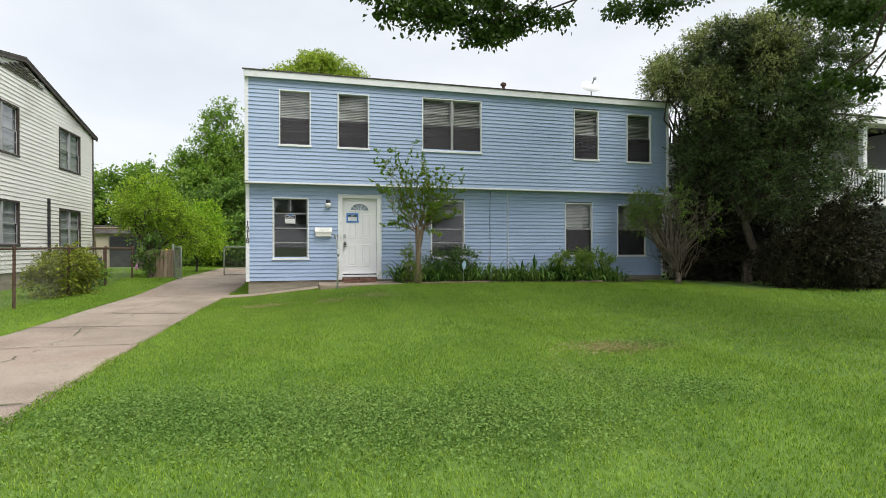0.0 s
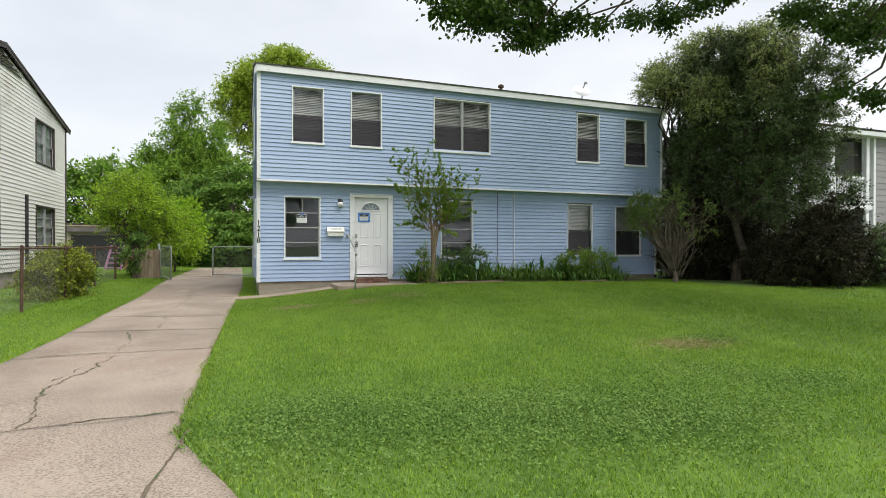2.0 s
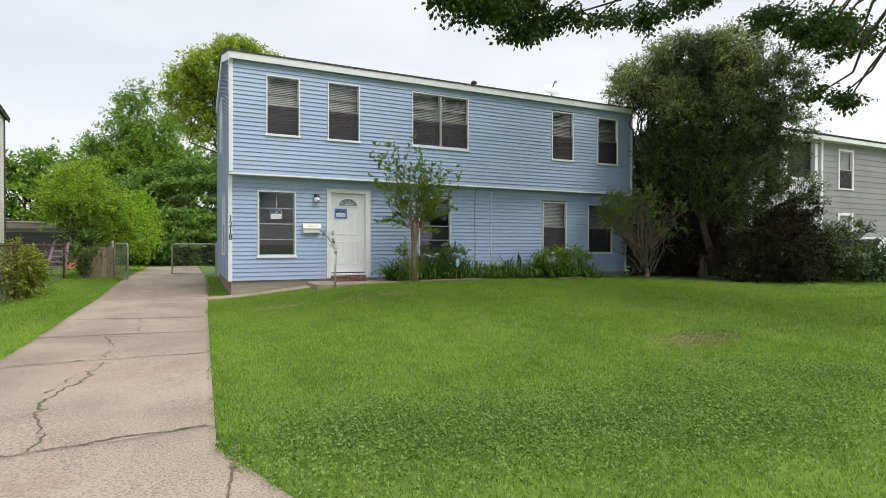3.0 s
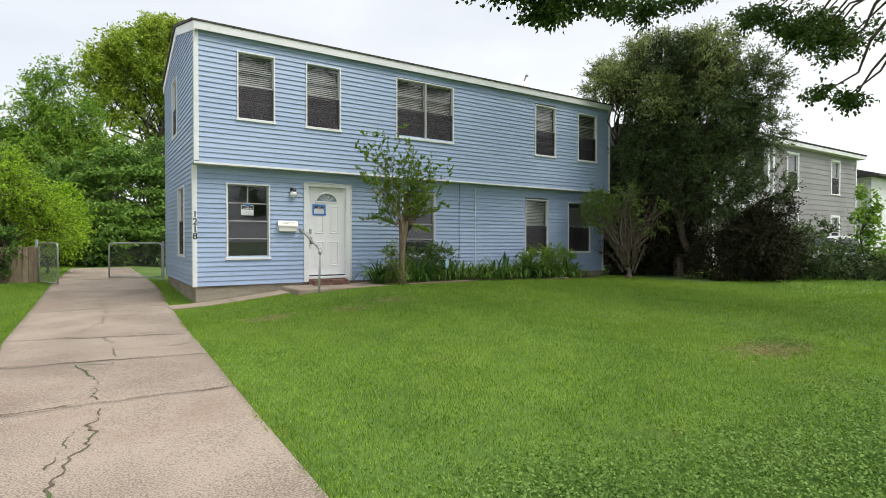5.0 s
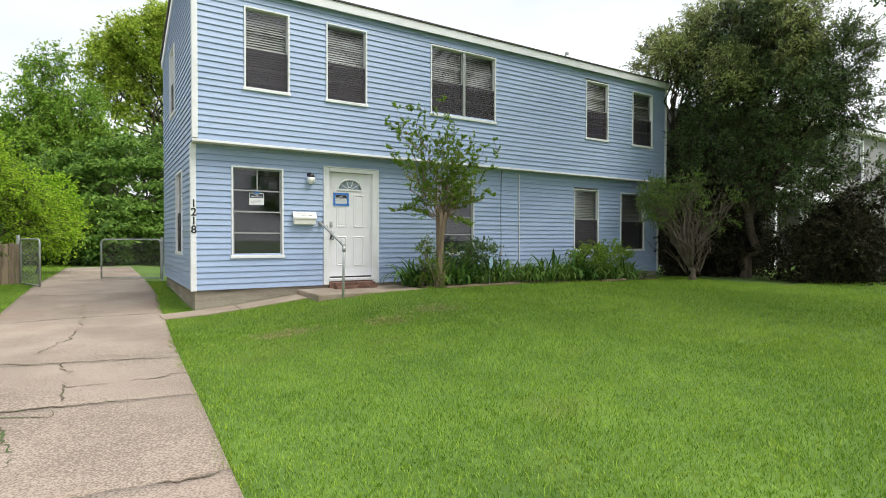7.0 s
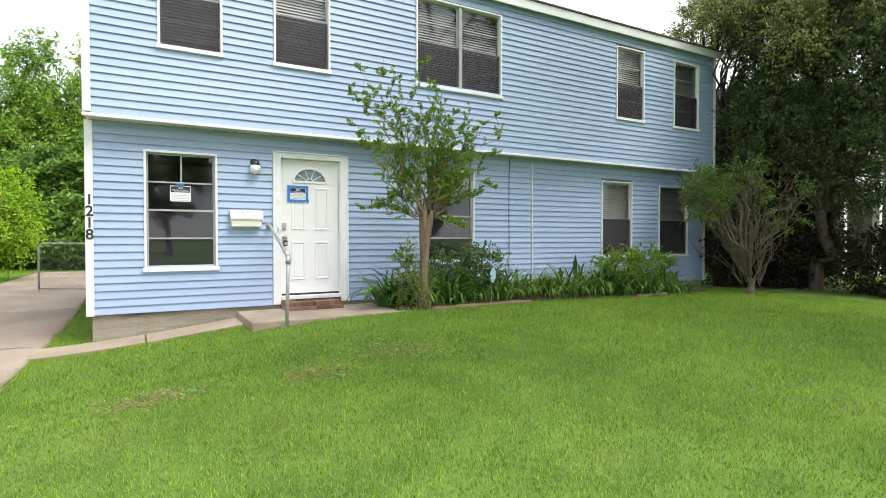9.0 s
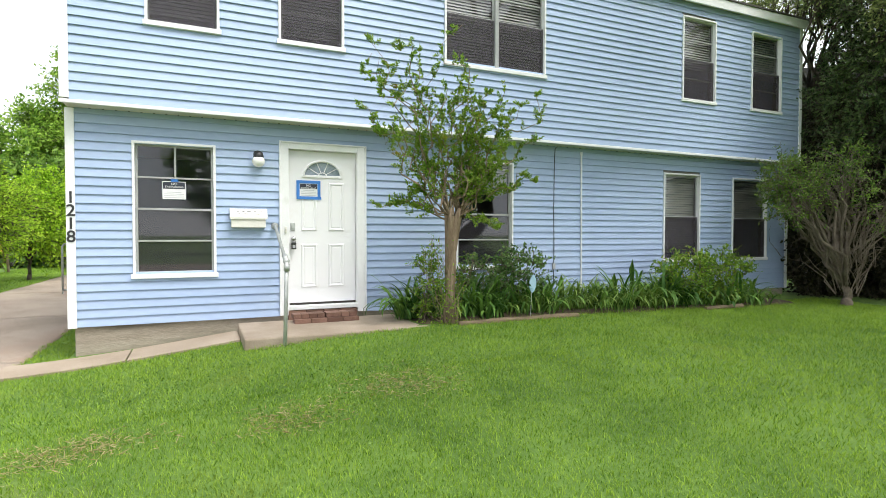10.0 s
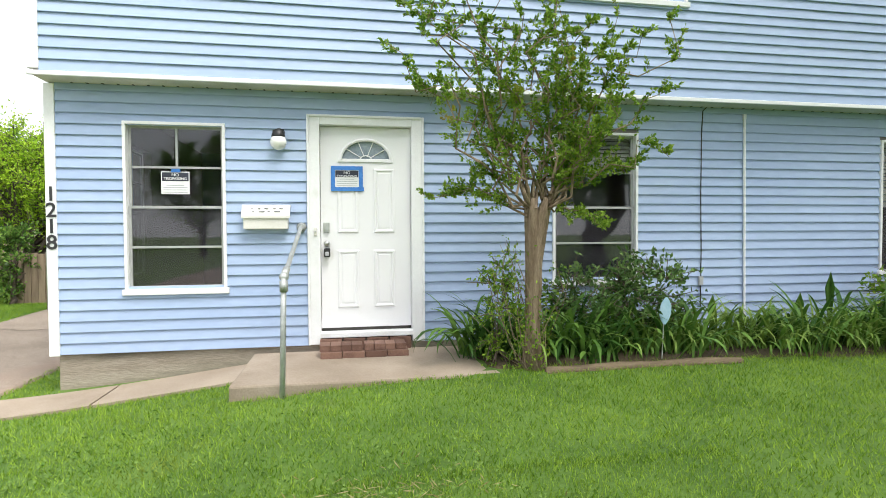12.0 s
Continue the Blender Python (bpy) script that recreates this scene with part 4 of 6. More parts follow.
tree("tall_tree", (1.5, 49, 0.45), (1.3, 49, 9.0), [((-2.6, 49, 13.6), (1.4, 1.3, 1.3), 0.5), ((-0.6, 48.5, 15.3), (1.6, 1.5, 1.4), 0.7), ((1.6, 49, 16.8), (1.8, 1.5, 1.2), 0.7), ((3.6, 49, 15.6), (1.8, 1.6, 1.4), 0.5), ((1.2, 48.5, 13.6), (2.0, 1.6, 1.3), 0.7), ((-1.6, 49, 11.4), (1.5, 1.3, 0.9), 0.35), ((2.4, 49, 11.5), (2.0, 1.5, 1.0), 0.4), ((-0.3, 49, 9.4), (1.6, 1.3, 0.6), 0.14)],
     52000, 0.24, LF_OLIVE, BARK, "very tall olive-green tree behind the house", "tree", seed=33, trunk_r=0.3, clump=0.95, per=77, limbs=30, droop=-0.2)
for i, (bx, by, w, h, m, sd) in enumerate([(-9.5, 36, 3.4, 6.6, LF_MID, 41), (-15.0, 37, 3.8, 6.4, LF_DEEP, 42), (-20.5, 38, 4.0, 7.0, LF_MID, 43), (-0.6, 36, 3.2, 7.0, LF_DEEP, 44), (-5.0, 34.5, 2.6, 5.2, LF_DEEP, 45), (4.5, 39, 4.0, 8.0, LF_DEEP, 46)]):
    tree("background_tree", (bx, by, 0.4), (bx, by, 2.0), [((bx, by, h * 0.48), (w, w * 0.7, h * 0.42), 1.2), ((bx + 0.8, by, h * 0.78), (w * 0.6, w * 0.5, h * 0.2), 0.4), ((bx - w * 0.3, by - 0.6, h * 0.3), (w * 0.8, w * 0.5, h * 0.25), 0.5)],
         19000, 0.24, m, BARK, "leafy tree closing the back yard", "tree", seed=sd, trunk_r=0.2, clump=0.85, per=88, limbs=24, group="trees behind the back yard", droop=-0.3)
tree("background_tree", (-2.6, 31.5, 0.5), (-2.6, 31.5, 1.0), [((-2.6, 31.8, 1.9), (2.2, 0.9, 1.4), 1), ((0.4, 32, 2.0), (2.0, 0.9, 1.5), 0.8), ((-1.5, 33, 4.2), (2.6, 1.2, 1.8), 1)],
     17000, 0.24, LF_DEEP, BARK, "dark bushes at the end of the driveway", "tree", seed=47, trunk_r=0.1, clump=0.65, per=90, group="trees behind the back yard", style="pads", droop=-0.3)

# yellow-green bushes at the chain-link fence
tree("fence_bush", (-6.1, 16.6, 0.35), (-6.1, 16.6, 0.7), [((-6.0, 16.6, 1.0), (0.55, 0.85, 0.55), 1), ((-6.2, 15.7, 0.75), (0.4, 0.6, 0.4), 0.5)], 9000, 0.08, leafy("yellowish_leaves", (0.14, 0.19, 0.02), (0.36, 0.40, 0.05), light=0.35, scale=1.2), TWIG,
     "yellow-green bush growing at the wire fence", "bush", seed=51, trunk_r=0.03, clump=0.28, per=60)
tree("fence_bush", (-6.3, 18.7, 0.35), (-6.3, 18.7, 0.6), [((-6.3, 18.7, 0.7), (0.45, 0.75, 0.35), 1), ((-6.2, 17.7, 0.9), (0.3, 0.4, 0.45), 0.6)], 4500, 0.08, LF_MID, TWIG, "low green weeds along the wire fence", "bush", seed=52, trunk_r=0.02, clump=0.26, per=60)

# street tree whose branches hang into view
r = rng(61)
oak = thing("street_tree", (10.5, 1.5, 0.33), "big street tree with dark overhanging branches", "tree")
s = Shape()
fk = limb(s, (10.5, 1.5, 0.2), (10.0, 3.2, 4.2), 0.42, 0.3, r, n=6, sides=12)
TIPS = [((0.75, 9.1, 5.62), 0.2, 0.35), ((1.1, 9.2, 5.36), 0.16, 0.35), ((1.7, 9.4, 5.5), 0.28, 0.7), ((2.3, 9.7, 5.55), 0.3, 0.8), ((2.85, 9.77, 5.32), 0.2, 0.5), ((3.3, 9.9, 5.6), 0.28, 0.7), ((3.8, 9.6, 5.78), 0.2, 0.4), ((4.17, 9.42, 5.64), 0.07, 0.12), ((2.0, 9.6, 6.05), 0.45, 1.0), ((3.0, 9.8, 6.1), 0.45, 1.0),
        ((7.0, 11.4, 7.05), 0.28, 0.6), ((7.6, 11.4, 7.0), 0.26, 0.6), ((8.2, 11.0, 7.25), 0.28, 0.6), ((8.7, 10.6, 7.4), 0.22, 0.4), ((10.9, 10.6, 7.35), 0.28, 0.6), ((10.4, 10.0, 7.05), 0.34, 0.8), ((10.4, 9.4, 6.6), 0.34, 0.8), ((10.3, 8.9, 6.2), 0.3, 0.7), ((10.1, 8.6, 6.05), 0.24, 0.4), ((9.9, 8.4, 5.6), 0.12, 0.12),
        ((9.05, 8.3, 4.62), 0.13, 0.25), ((9.3, 7.85, 4.4), 0.14, 0.25), ((8.9, 7.8, 4.42), 0.1, 0.16), ((11.5, 9.5, 6.9), 0.4, 0.9), ((11.1, 9.0, 6.6), 0.3, 0.6), ((12.2, 9.0, 6.6), 0.5, 0.9),
        ((1.0, 9.0, 7.1), 0.6, 0.9), ((4.2, 7.6, 8.6), 0.7, 1.0), ((7.0, 7.0, 7.8), 0.9, 1.0), ((10, 5, 7.8), 1.2, 1.2), ((13, 4, 7.4), 1.2, 1.2), ((7, 3, 7.9), 1.2, 1.2), ((10, -1, 7.5), 1.3, 1.2), ((4, 5, 8.0), 1.1, 1.0)]
allP, allD = [], []
for c, rad, share in TIPS:
    mid = (np.array(fk[-1]) * 0.45 + np.array(c) * 0.55) + np.array([0, 0, 2.2])
    limb(s, fk[-1], mid, 0.13, 0.06, r, sag=0.1)
    limb(s, mid, c, 0.055, 0.012, r, sag=0.06)
    n_sub = max(3, int(22 * share))
    sub = np.array(c) + r.normal(size=(n_sub, 3)) * np.array([rad, rad, rad * 0.42]) * 0.75
    for q in sub:
        limb(s, np.array(c) + r.normal(size=3) * rad * 0.2, q, 0.008, 0.003, r, n=2, sides=3)
    k = np.repeat(np.arange(n_sub), 52)
    off = r.normal(size=(len(k), 3)) * np.array([0.12, 0.12, 0.075])
    allP.append(sub[k] + off)
    allD.append(unit(off) + r.normal(size=off.shape) * 0.5 + np.array([0, 0, -0.5]))
# limbs up to the unseen crown
for c in ((7.0, 8.0, 11.5), (9.5, 9.5, 12.0), (10.5, 8.0, 11.0), (8.0, 10.0, 11.0), (6.5, 9.0, 11.4)):
    limb(s, fk[-1], c, 0.16, 0.03, r, sag=0.05)
part("trunk", s, BARK, oak, smooth=True, fix=False)
v, f, c = leaf_arrays(np.concatenate(allP) - np.array([10.5, 1.5, 0.33]), np.concatenate(allD), 0.098, 0.066, r, up=0.8)
cr = new("crown", quick_mesh("crown", v, f, c, LF_OAK))
cr.parent = oak
# crown out of view, added to keep light off the upper wall
C = np.array([9.0, 9.0, 11.5]) + unit(r.normal(size=(85, 3))) * np.array([3.4, 2.7, 1.8]) * r.uniform(0.3, 1.0, (85, 1))
P, D = pads(C, 0.8, 80, r, -0.3)
v, f, c = leaf_arrays(P - np.array([10.5, 1.5, 0.33]), D, 0.22, 0.14, r, up=0.8)
cr = new("upper_crown", quick_mesh("upper_crown", v, f, c, LF_OAK))
cr.parent = oak

# crepe myrtle by the door
r = rng(71)
MB = (2.63, 14.18, 0.64)
myrtle = thing("crepe_myrtle", MB, "slender crepe myrtle with pruned trunk and upright shoots", "tree")
s = Shape()
for i in range(6):
    a = 2 * math.pi * i / 6 + 0.3
    s = Shape()
    s.tube([(MB[0] + 0.06 * math.cos(a), MB[1] + 0.06 * math.sin(a), MB[2] - 0.06), (MB[0] + 0.036 * math.cos(a + 0.2), MB[1] + 0.036 * math.sin(a + 0.2), MB[2] + 0.35),
            (MB[0] + 0.04 * math.cos(a + 0.4) + 0.01, MB[1] + 0.04 * math.sin(a + 0.4), MB[2] + 0.9), (MB[0] + 0.065 * math.cos(a + 0.5) + 0.04, MB[1] + 0.07 * math.sin(a + 0.5), MB[2] + 1.32),
            (MB[0] + 0.11 * math.cos(a + 0.5) + 0.06, MB[1] + 0.09 * math.sin(a + 0.5), MB[2] + 1.45)], [0.04, 0.03, 0.034, 0.046, 0.018], 8)
    part("stem", s, MYRTLE_BARK, myrtle, smooth=True, fix=False)
s = Shape()
P, D = [], []
# shoots fan out from the pruned head: sideways reach and height of each tip
SHOOTS = [(-1.22, 2.0), (-1.0, 1.95), (-0.82, 2.1), (-0.62, 1.75), (-1.3, 1.2), (-1.0, 0.95), (-0.9, 0.12), (-0.55, 0.35), (-0.35, 1.6), (-0.05, 2.25), (0.02, 1.9), (0.3, 1.65), (0.45, 1.55), (0.62, 1.6),
          (0.75, 1.4), (0.95, 1.55), (1.1, 1.0), (0.85, 0.95), (0.98, 0.4), (0.45, -0.15), (0.25, 1.2), (-0.3, 1.15), (0.55, 0.8), (-0.5, 0.85), (0.1, 1.4), (-0.15, 0.75), (0.35, 0.6)]
for i, (dx, dz) in enumerate(SHOOTS + [(dx * 0.86 + 0.09, dz * 0.9 + 0.06) for dx, dz in SHOOTS[::2]]):
    a = 0.0 if dx > 0 else math.pi
    dy = r.uniform(-0.55, 0.45)
    st = np.array([MB[0] + 0.05 + 0.07 * math.cos(a), MB[1] + r.uniform(-0.06, 0.06), MB[2] + 1.36])
    en0 = np.array([MB[0] + 0.03 + dx, MB[1] + dy, MB[2] + 1.36 + dz])
    dirv = unit(en0 - st)
    pts = limb(s, st, en0, 0.0125, 0.0022, r, sag=0.05 if dz > 0.5 else 0.1, n=10, sides=5)
    for j in range(3, 11):
        for m in range(3 if j > 4 else 2):
            q = np.array(pts[j]) - (np.array(pts[j]) - np.array(pts[j - 1])) * r.uniform(0, 1)
            en = q + unit(r.normal(size=3) * np.array([1, 1, 0.6]) + dirv * 1.1 + np.array([0, 0, 0.2])) * r.uniform(0.08, 0.27) * (1.3 - 0.075 * j)
            limb(s, q, en, 0.0026, 0.001, r, n=2, sides=3)
            nl = int(r.integers(20, 34))
            tt = r.uniform(0.1, 1.08, nl)[:, None]
            fan = unit(r.normal(size=(nl, 3)) + np.array([0, 0, 0.15]))
            P.append(q + (en - q) * tt + fan * 0.019)
            D.append(fan + unit(en - q) * 0.6)
for i in range(26):
    a = r.uniform(0, 2 * math.pi)
    st = np.array([MB[0] + 0.1 * math.cos(a), MB[1] + 0.1 * math.sin(a), MB[2]])
    en = st + np.array([-0.15 + r.normal() * 0.14, r.normal() * 0.08, r.uniform(0.4, 1.1)])
    limb(s, st, en, 0.004, 0.002, r, n=3, sides=3)
    nl = 34
    tt = r.uniform(0.1, 1.0, nl)[:, None]
    P.append(st + (en - st) * tt + r.normal(size=(nl, 3)) * 0.05)
    D.append(r.normal(size=(nl, 3)))
part("shoot_mass", s, MYRTLE_BARK, myrtle, fix=False)
v, f, c = leaf_arrays(np.concatenate(P) - np.array(MB), np.concatenate(D), 0.038, 0.021, r, up=0.5)
cr = new("crown", quick_mesh("crown", v, f, c, LF_MYRTLE))
cr.parent = myrtle

# trees across the street, mirrored in the panes
for i, (bx, by, h) in enumerate([(-9, -20, 9), (1, -23, 11), (11, -21, 9.5), (22, -24, 11)]):
    tree("street_side_tree", (bx, by, 0.33), (bx, by, 2.6), [((bx, by, h * 0.6), (3.4, 3.0, h * 0.3), 1), ((bx + 1.6, by, h * 0.75), (2.2, 2.0, h * 0.2), 0.5)], 9000, 0.3, LF_DEEP, BARK,
         "tree across the street", "tree", seed=80 + i, trunk_r=0.25, clump=1.0, per=60, group="trees across the street")


# ---- planting bed ----
bed = Shape()
bx = np.linspace(2.2, 9.4, 40)
for j, yy in enumerate((14.08, 14.3, 14.8, 15.29)):
    for x in bx:
        bed.v.append((x, yy + (0.05 * math.sin(3 * x) if j == 0 else 0), float(ground_z(x, 14.3)) + (-0.03, 0.035, 0.05, 0.05)[j] + 0.012 * math.sin(7 * x + 3 * j)))
for j in range(3):
    for i in range(len(bx) - 1):
        bed.f.append((j * 40 + i, j * 40 + i + 1, (j + 1) * 40 + i + 1, (j + 1) * 40 + i))
solo("planting_bed", bed, SOIL, "bare soil bed along the house wall", "soil", kind="structure", smooth=True)


def strap_clump(name, at, n, length, width, material, label, seed, spread=0.18):
    """A clump of arching strap leaves."""
    r = rng(seed)
    s = Shape()
    for i in range(n):
        a, lean, L, w = r.uniform(0, 2 * math.pi), r.uniform(0.45, 1.4), length * r.uniform(0.6, 1.15), width * r.uniform(0.7, 1.2)
        root = np.array([at[0] + r.normal() * spread, at[1] + r.normal() * spread * 0.5, at[2] - 0.02])
        k = len(s.v)
        m = 7
        for j in range(m + 1):
            t = j / m
            e = math.pi / 2 - lean * 0.45 - lean * 1.75 * t * t
            if j:
                root = root + np.array([math.cos(a) * math.cos(e), math.sin(a) * math.cos(e), math.sin(e)]) * L / m
            root[2] = max(root[2], at[2] + 0.01) if j else root[2]
            ww = w * (0.55 + 1.5 * t * (1 - t)) * (1 if j < m else 0.05)
            sd = np.array([-math.sin(a), math.cos(a), 0]) * ww / 2
            s.v += [tuple(root - sd), tuple(root + np.array([0, 0, -0.15 * ww])), tuple(root + sd)]
        for j in range(m):
            q = k + 3 * j
            s.f += [(q, q + 1, q + 4, q + 3), (q + 1, q + 2, q + 5, q + 4)]
    return solo(name, s, material, label, "plant", "plants along the house wall", at=at, smooth=True, fix=False)


r = rng(91)
for i in range(56):
    x = 2.25 + 6.4 * (i + r.uniform(0, 1)) / 56
    y = r.uniform(14.28, 14.7)
    z = float(ground_z(x, 14.3)) + 0.04
    pale = r.uniform() < (0.8 if 4.3 < x < 6.2 else 0.25)
    strap_clump("strap_leaf_plant", (x, y, z), int(r.integers(26, 44)), r.uniform(0.5, 0.72) if pale else r.uniform(0.5, 0.78), r.uniform(0.018, 0.03) if pale else r.uniform(0.03, 0.05), LF_STRAP2 if pale else LF_STRAP,
                "clump of narrow pale green arching leaves" if pale else "clump of broad dark green strap leaves", 100 + i)
for x, y, h in ((6.1, 14.7, 0.72), (5.75, 14.72, 0.5), (4.75, 14.75, 0.5)):
    s = Shape()
    for k in range(3):
        a = k * 2.1
        s.add([(x, y, 0.66), (x + 0.045 * math.cos(a), y + 0.045 * math.sin(a), 0.66 + h * 0.75), (x + 0.01, y, 0.66 + h), (x - 0.045 * math.cos(a), y - 0.045 * math.sin(a), 0.66 + h * 0.75)], [(0, 1, 2, 3)])
    solo("upright_leaf_plant", s, LF_STRAP, "tall upright dark sword-shaped leaves", "plant", "plants along the house wall", at=(x, y, 0.66), fix=False)
tree("leafy_shrub", (3.5, 14.75, 0.68), (3.5, 14.75, 0.9), [((3.45, 14.75, 1.15), (0.55, 0.25, 0.25), 1), ((4.0, 14.7, 1.15), (0.4, 0.25, 0.32), 0.8)], 3400, 0.065, leafy("bluish_leaves", (0.06, 0.13, 0.035), (0.17, 0.28, 0.085), light=0.3, scale=2), TWIG,
     "blue-green leafy plants beneath the window", "shrub", seed=92, trunk_r=0.012, clump=0.24, per=33, limbs=20)
tree("leafy_shrub", (7.4, 14.6, 0.64), (7.4, 14.6, 0.85), [((7.1, 14.5, 1.05), (0.5, 0.3, 0.3), 0.8), ((7.9, 14.55, 1.1), (0.5, 0.3, 0.38), 1)], 4200, 0.07, LF_MYRTLE, TWIG,
     "bright green leafy shrub beneath the windows", "shrub", seed=93, trunk_r=0.012, clump=0.26, per=33, limbs=20)
tree("leafy_shrub", (2.35, 14.35, 0.62), (2.35, 14.35, 0.75), [((2.38, 14.3, 1.05), (0.13, 0.12, 0.45), 1)], 900, 0.045, LF_MYRTLE, TWIG, "green suckers around the crepe myrtle", "shrub", seed=94, trunk_r=0.01, clump=0.16, per=45)
s = Shape()
pts = [(x, 14.07 + 0.02 * math.sin(2 * x), float(ground_z(x, 14.1)) - 0.004) for x in np.linspace(2.7, 4.55, 12)]
s.tube(pts, [0.05 + 0.006 * math.sin(5 * i) for i in range(12)], 8)
solo("edging_timber", s, TIMBER, "rotting round timber edging the flower bed", "timber", at=(3.6, 14.07, 0.65), smooth=True)
s = Shape()
s.tube([(7.0, 14.05, 0.6), (7.9, 14.1, 0.6)], 0.035, 8)
solo("edging_timber", s, TIMBER, "short dark piece of timber by the bed", "timber", at=(7.4, 14.07, 0.6))


# ---- grass ----
def on_lawn(x, y):
    lft, rgt = drive_edges(y)
    ok = ((x > rgt - 0.025 + 0.03 * np.sin(5 * y) + 0.02 * np.sin(17 * y)) | (x < lft + 0.02 + 0.03 * np.sin(4 * y))) & (y > -5)
    ok &= ~((x > -2.3) & (x < 0.2) & (y > 14.45 + 0.08 * (x + 2.1)) & (y < 15.02 + 0.1 * (x + 2.1)))
    ok &= ~((x > 0.15) & (x < 2.36) & (y > 14.07))
    ok &= ~((x > 2.2) & (x < 9.4) & (y > 14.25))
    ok &= ~((x > XL - 0.02) & (x < XR) & (y > YF - 0.1) & (y < YB))
    ok &= ~((x > 10.6) & (y > 12.6))
    return ok


def blades(zones, seed, h0, w0, bent=True):
    r = rng(seed)
    X, Y, S = [], [], []
    for x0, x1, y0, y1, dens, sc in zones:
        n = int((x1 - x0) * (y1 - y0) * dens)
        X.append(r.uniform(x0, x1, n))
        Y.append(r.uniform(y0, y1, n))
        S.append(np.full(n, sc))
    X, Y, S = np.concatenate(X), np.concatenate(Y), np.concatenate(S)
    k = on_lawn(X, Y)
    X, Y, S = X[k], Y[k], S[k]
    n = len(X)
    patch = 0.75 + 0.25 * np.sin(1.7 * X + 0.9 * np.sin(1.3 * Y)) * np.sin(1.1 * Y + 2) + 0.12 * np.sin(5.1 * X + 3) * np.sin(4.3 * Y)
    H = h0 * r.uniform(0.5, 1.2, n) * (0.7 + 0.4 * patch)
    W = w0 * r.uniform(0.7, 1.3, n) * S
    a = r.uniform(0, 2 * math.pi, n)
    lean = H * r.uniform(0.2, 1.1, n)
    # mower stripes: neighbouring strips lie over towards and away from the street
    b = np.where(np.sin(2 * math.pi * X / 1.15 + 0.3 * np.sin(0.6 * Y)) > 0, 0.5, -0.5) * math.pi + r.normal(0, 2.1, n)
    base = np.stack([X, Y, ground_z(X, Y) - 0.005], -1)
    sd = np.stack([np.cos(a), np.sin(a), np.zeros(n)], -1) * W[:, None] / 2
    ln = np.stack([np.cos(b), np.sin(b), np.zeros(n)], -1) * lean[:, None]
    up = np.zeros((n, 3))
    up[:, 2] = H
    if bent:
        v = np.stack([base - sd, base + sd, base + sd * 0.8 + up * 0.6 + ln * 0.3, base - sd * 0.8 + up * 0.6 + ln * 0.3, base + up * 0.95 + ln], 1).reshape(-1, 3)
        k = np.arange(n)[:, None] * 5
        return v, np.concatenate([k + np.array([[0, 1, 2, 3]]), k + np.array([[3, 2, 4]])], 1).ravel(), np.tile([4, 3], n)
    v = np.stack([base - sd, base + sd, base + up + ln], 1).reshape(-1, 3)
    return v, np.arange(3 * n), np.full(n, 3)


v, f, c = blades([(-2.6, 4.5, 2.2, 8.5, 4400, 1.1), (-2.4, 3.2, 8.5, 12.5, 4800, 0.95)], 201, 0.036, 0.0046)
tagged(new("lawn_grass", quick_mesh("lawn_grass", v, f, c, GRASSM)), "thick bright green mown grass", "grass", kind="stuff")
v, f, c = blades([(-2.4, 11, 12.4, 14.6, 3200, 1), (3.2, 11, 8.4, 12.4, 2200, 1.3), (4.5, 14, 2.4, 8.5, 1600, 1.6), (11, 17, 5, 12, 900, 2), (-6.3, -4.1, 5, 22, 2400, 1.2), (-10, -6.3, 10, 30, 500, 2.2), (-6.3, -3.9, 22, 34, 700, 2), (-2.5, -1.5, 15, 21, 2600, 1.2)], 202, 0.04, 0.0075, bent=False)
tagged(new("far_lawn_grass", quick_mesh("far_lawn_grass", v, f, c, GRASSM)), "bright green mown grass farther off", "grass", kind="stuff")
r = rng(203)
P = []
for cx, cy, rx, ry, n in ((-0.3, 4.6, 1.7, 0.7, 16000), (0.9, 4.1, 1.2, 0.6, 9000), (-1.5, 5.1, 0.7, 0.5, 4000), (2.2, 5.2, 0.7, 0.4, 1200), (1.1, 12.2, 0.9, 0.7, 1300), (-0.5, 13.2, 0.9, 0.6, 900), (3.9, 6.6, 0.4, 0.3, 1200), (2.9, 4.6, 0.7, 0.4, 2200)):
    q = r.normal(size=(n, 2)) * 0.62
    P.append(np.stack([cx + q[:, 0] * rx, cy + q[:, 1] * ry], -1))
P = np.concatenate(P)
P = P[on_lawn(P[:, 0], P[:, 1])]
P3 = np.stack([P[:, 0], P[:, 1], ground_z(P[:, 0], P[:, 1]) + r.uniform(0.018, 0.05, len(P))], -1)
v, f, c = leaf_arrays(P3, r.normal(size=P3.shape) * np.array([1, 1, 0.3]), 0.021, 0.018, r, up=0.4)
tagged(new("clover_weeds", quick_mesh("clover_weeds", v, f, c, CLOVER)), "dull green clover patches in the lawn", "weeds", kind="stuff")
P = []
for cx, cy, rx, ry, n in ((3.4, 6.45, 0.75, 0.4, 1500), (-1.0, 11.95, 0.5, 0.25, 450), (0.3, 11.75, 0.35, 0.3, 320), (1.24, 12.1, 0.5, 0.4, 450)):
    q = r.normal(size=(n, 2)) * 0.5
    P.append(np.stack([cx + q[:, 0] * rx, cy + q[:, 1] * ry], -1))
P = np.concatenate(P)
P = P[on_lawn(P[:, 0], P[:, 1])]
P3 = np.stack([P[:, 0], P[:, 1], ground_z(P[:, 0], P[:, 1]) + r.uniform(0.01, 0.05, len(P))], -1)
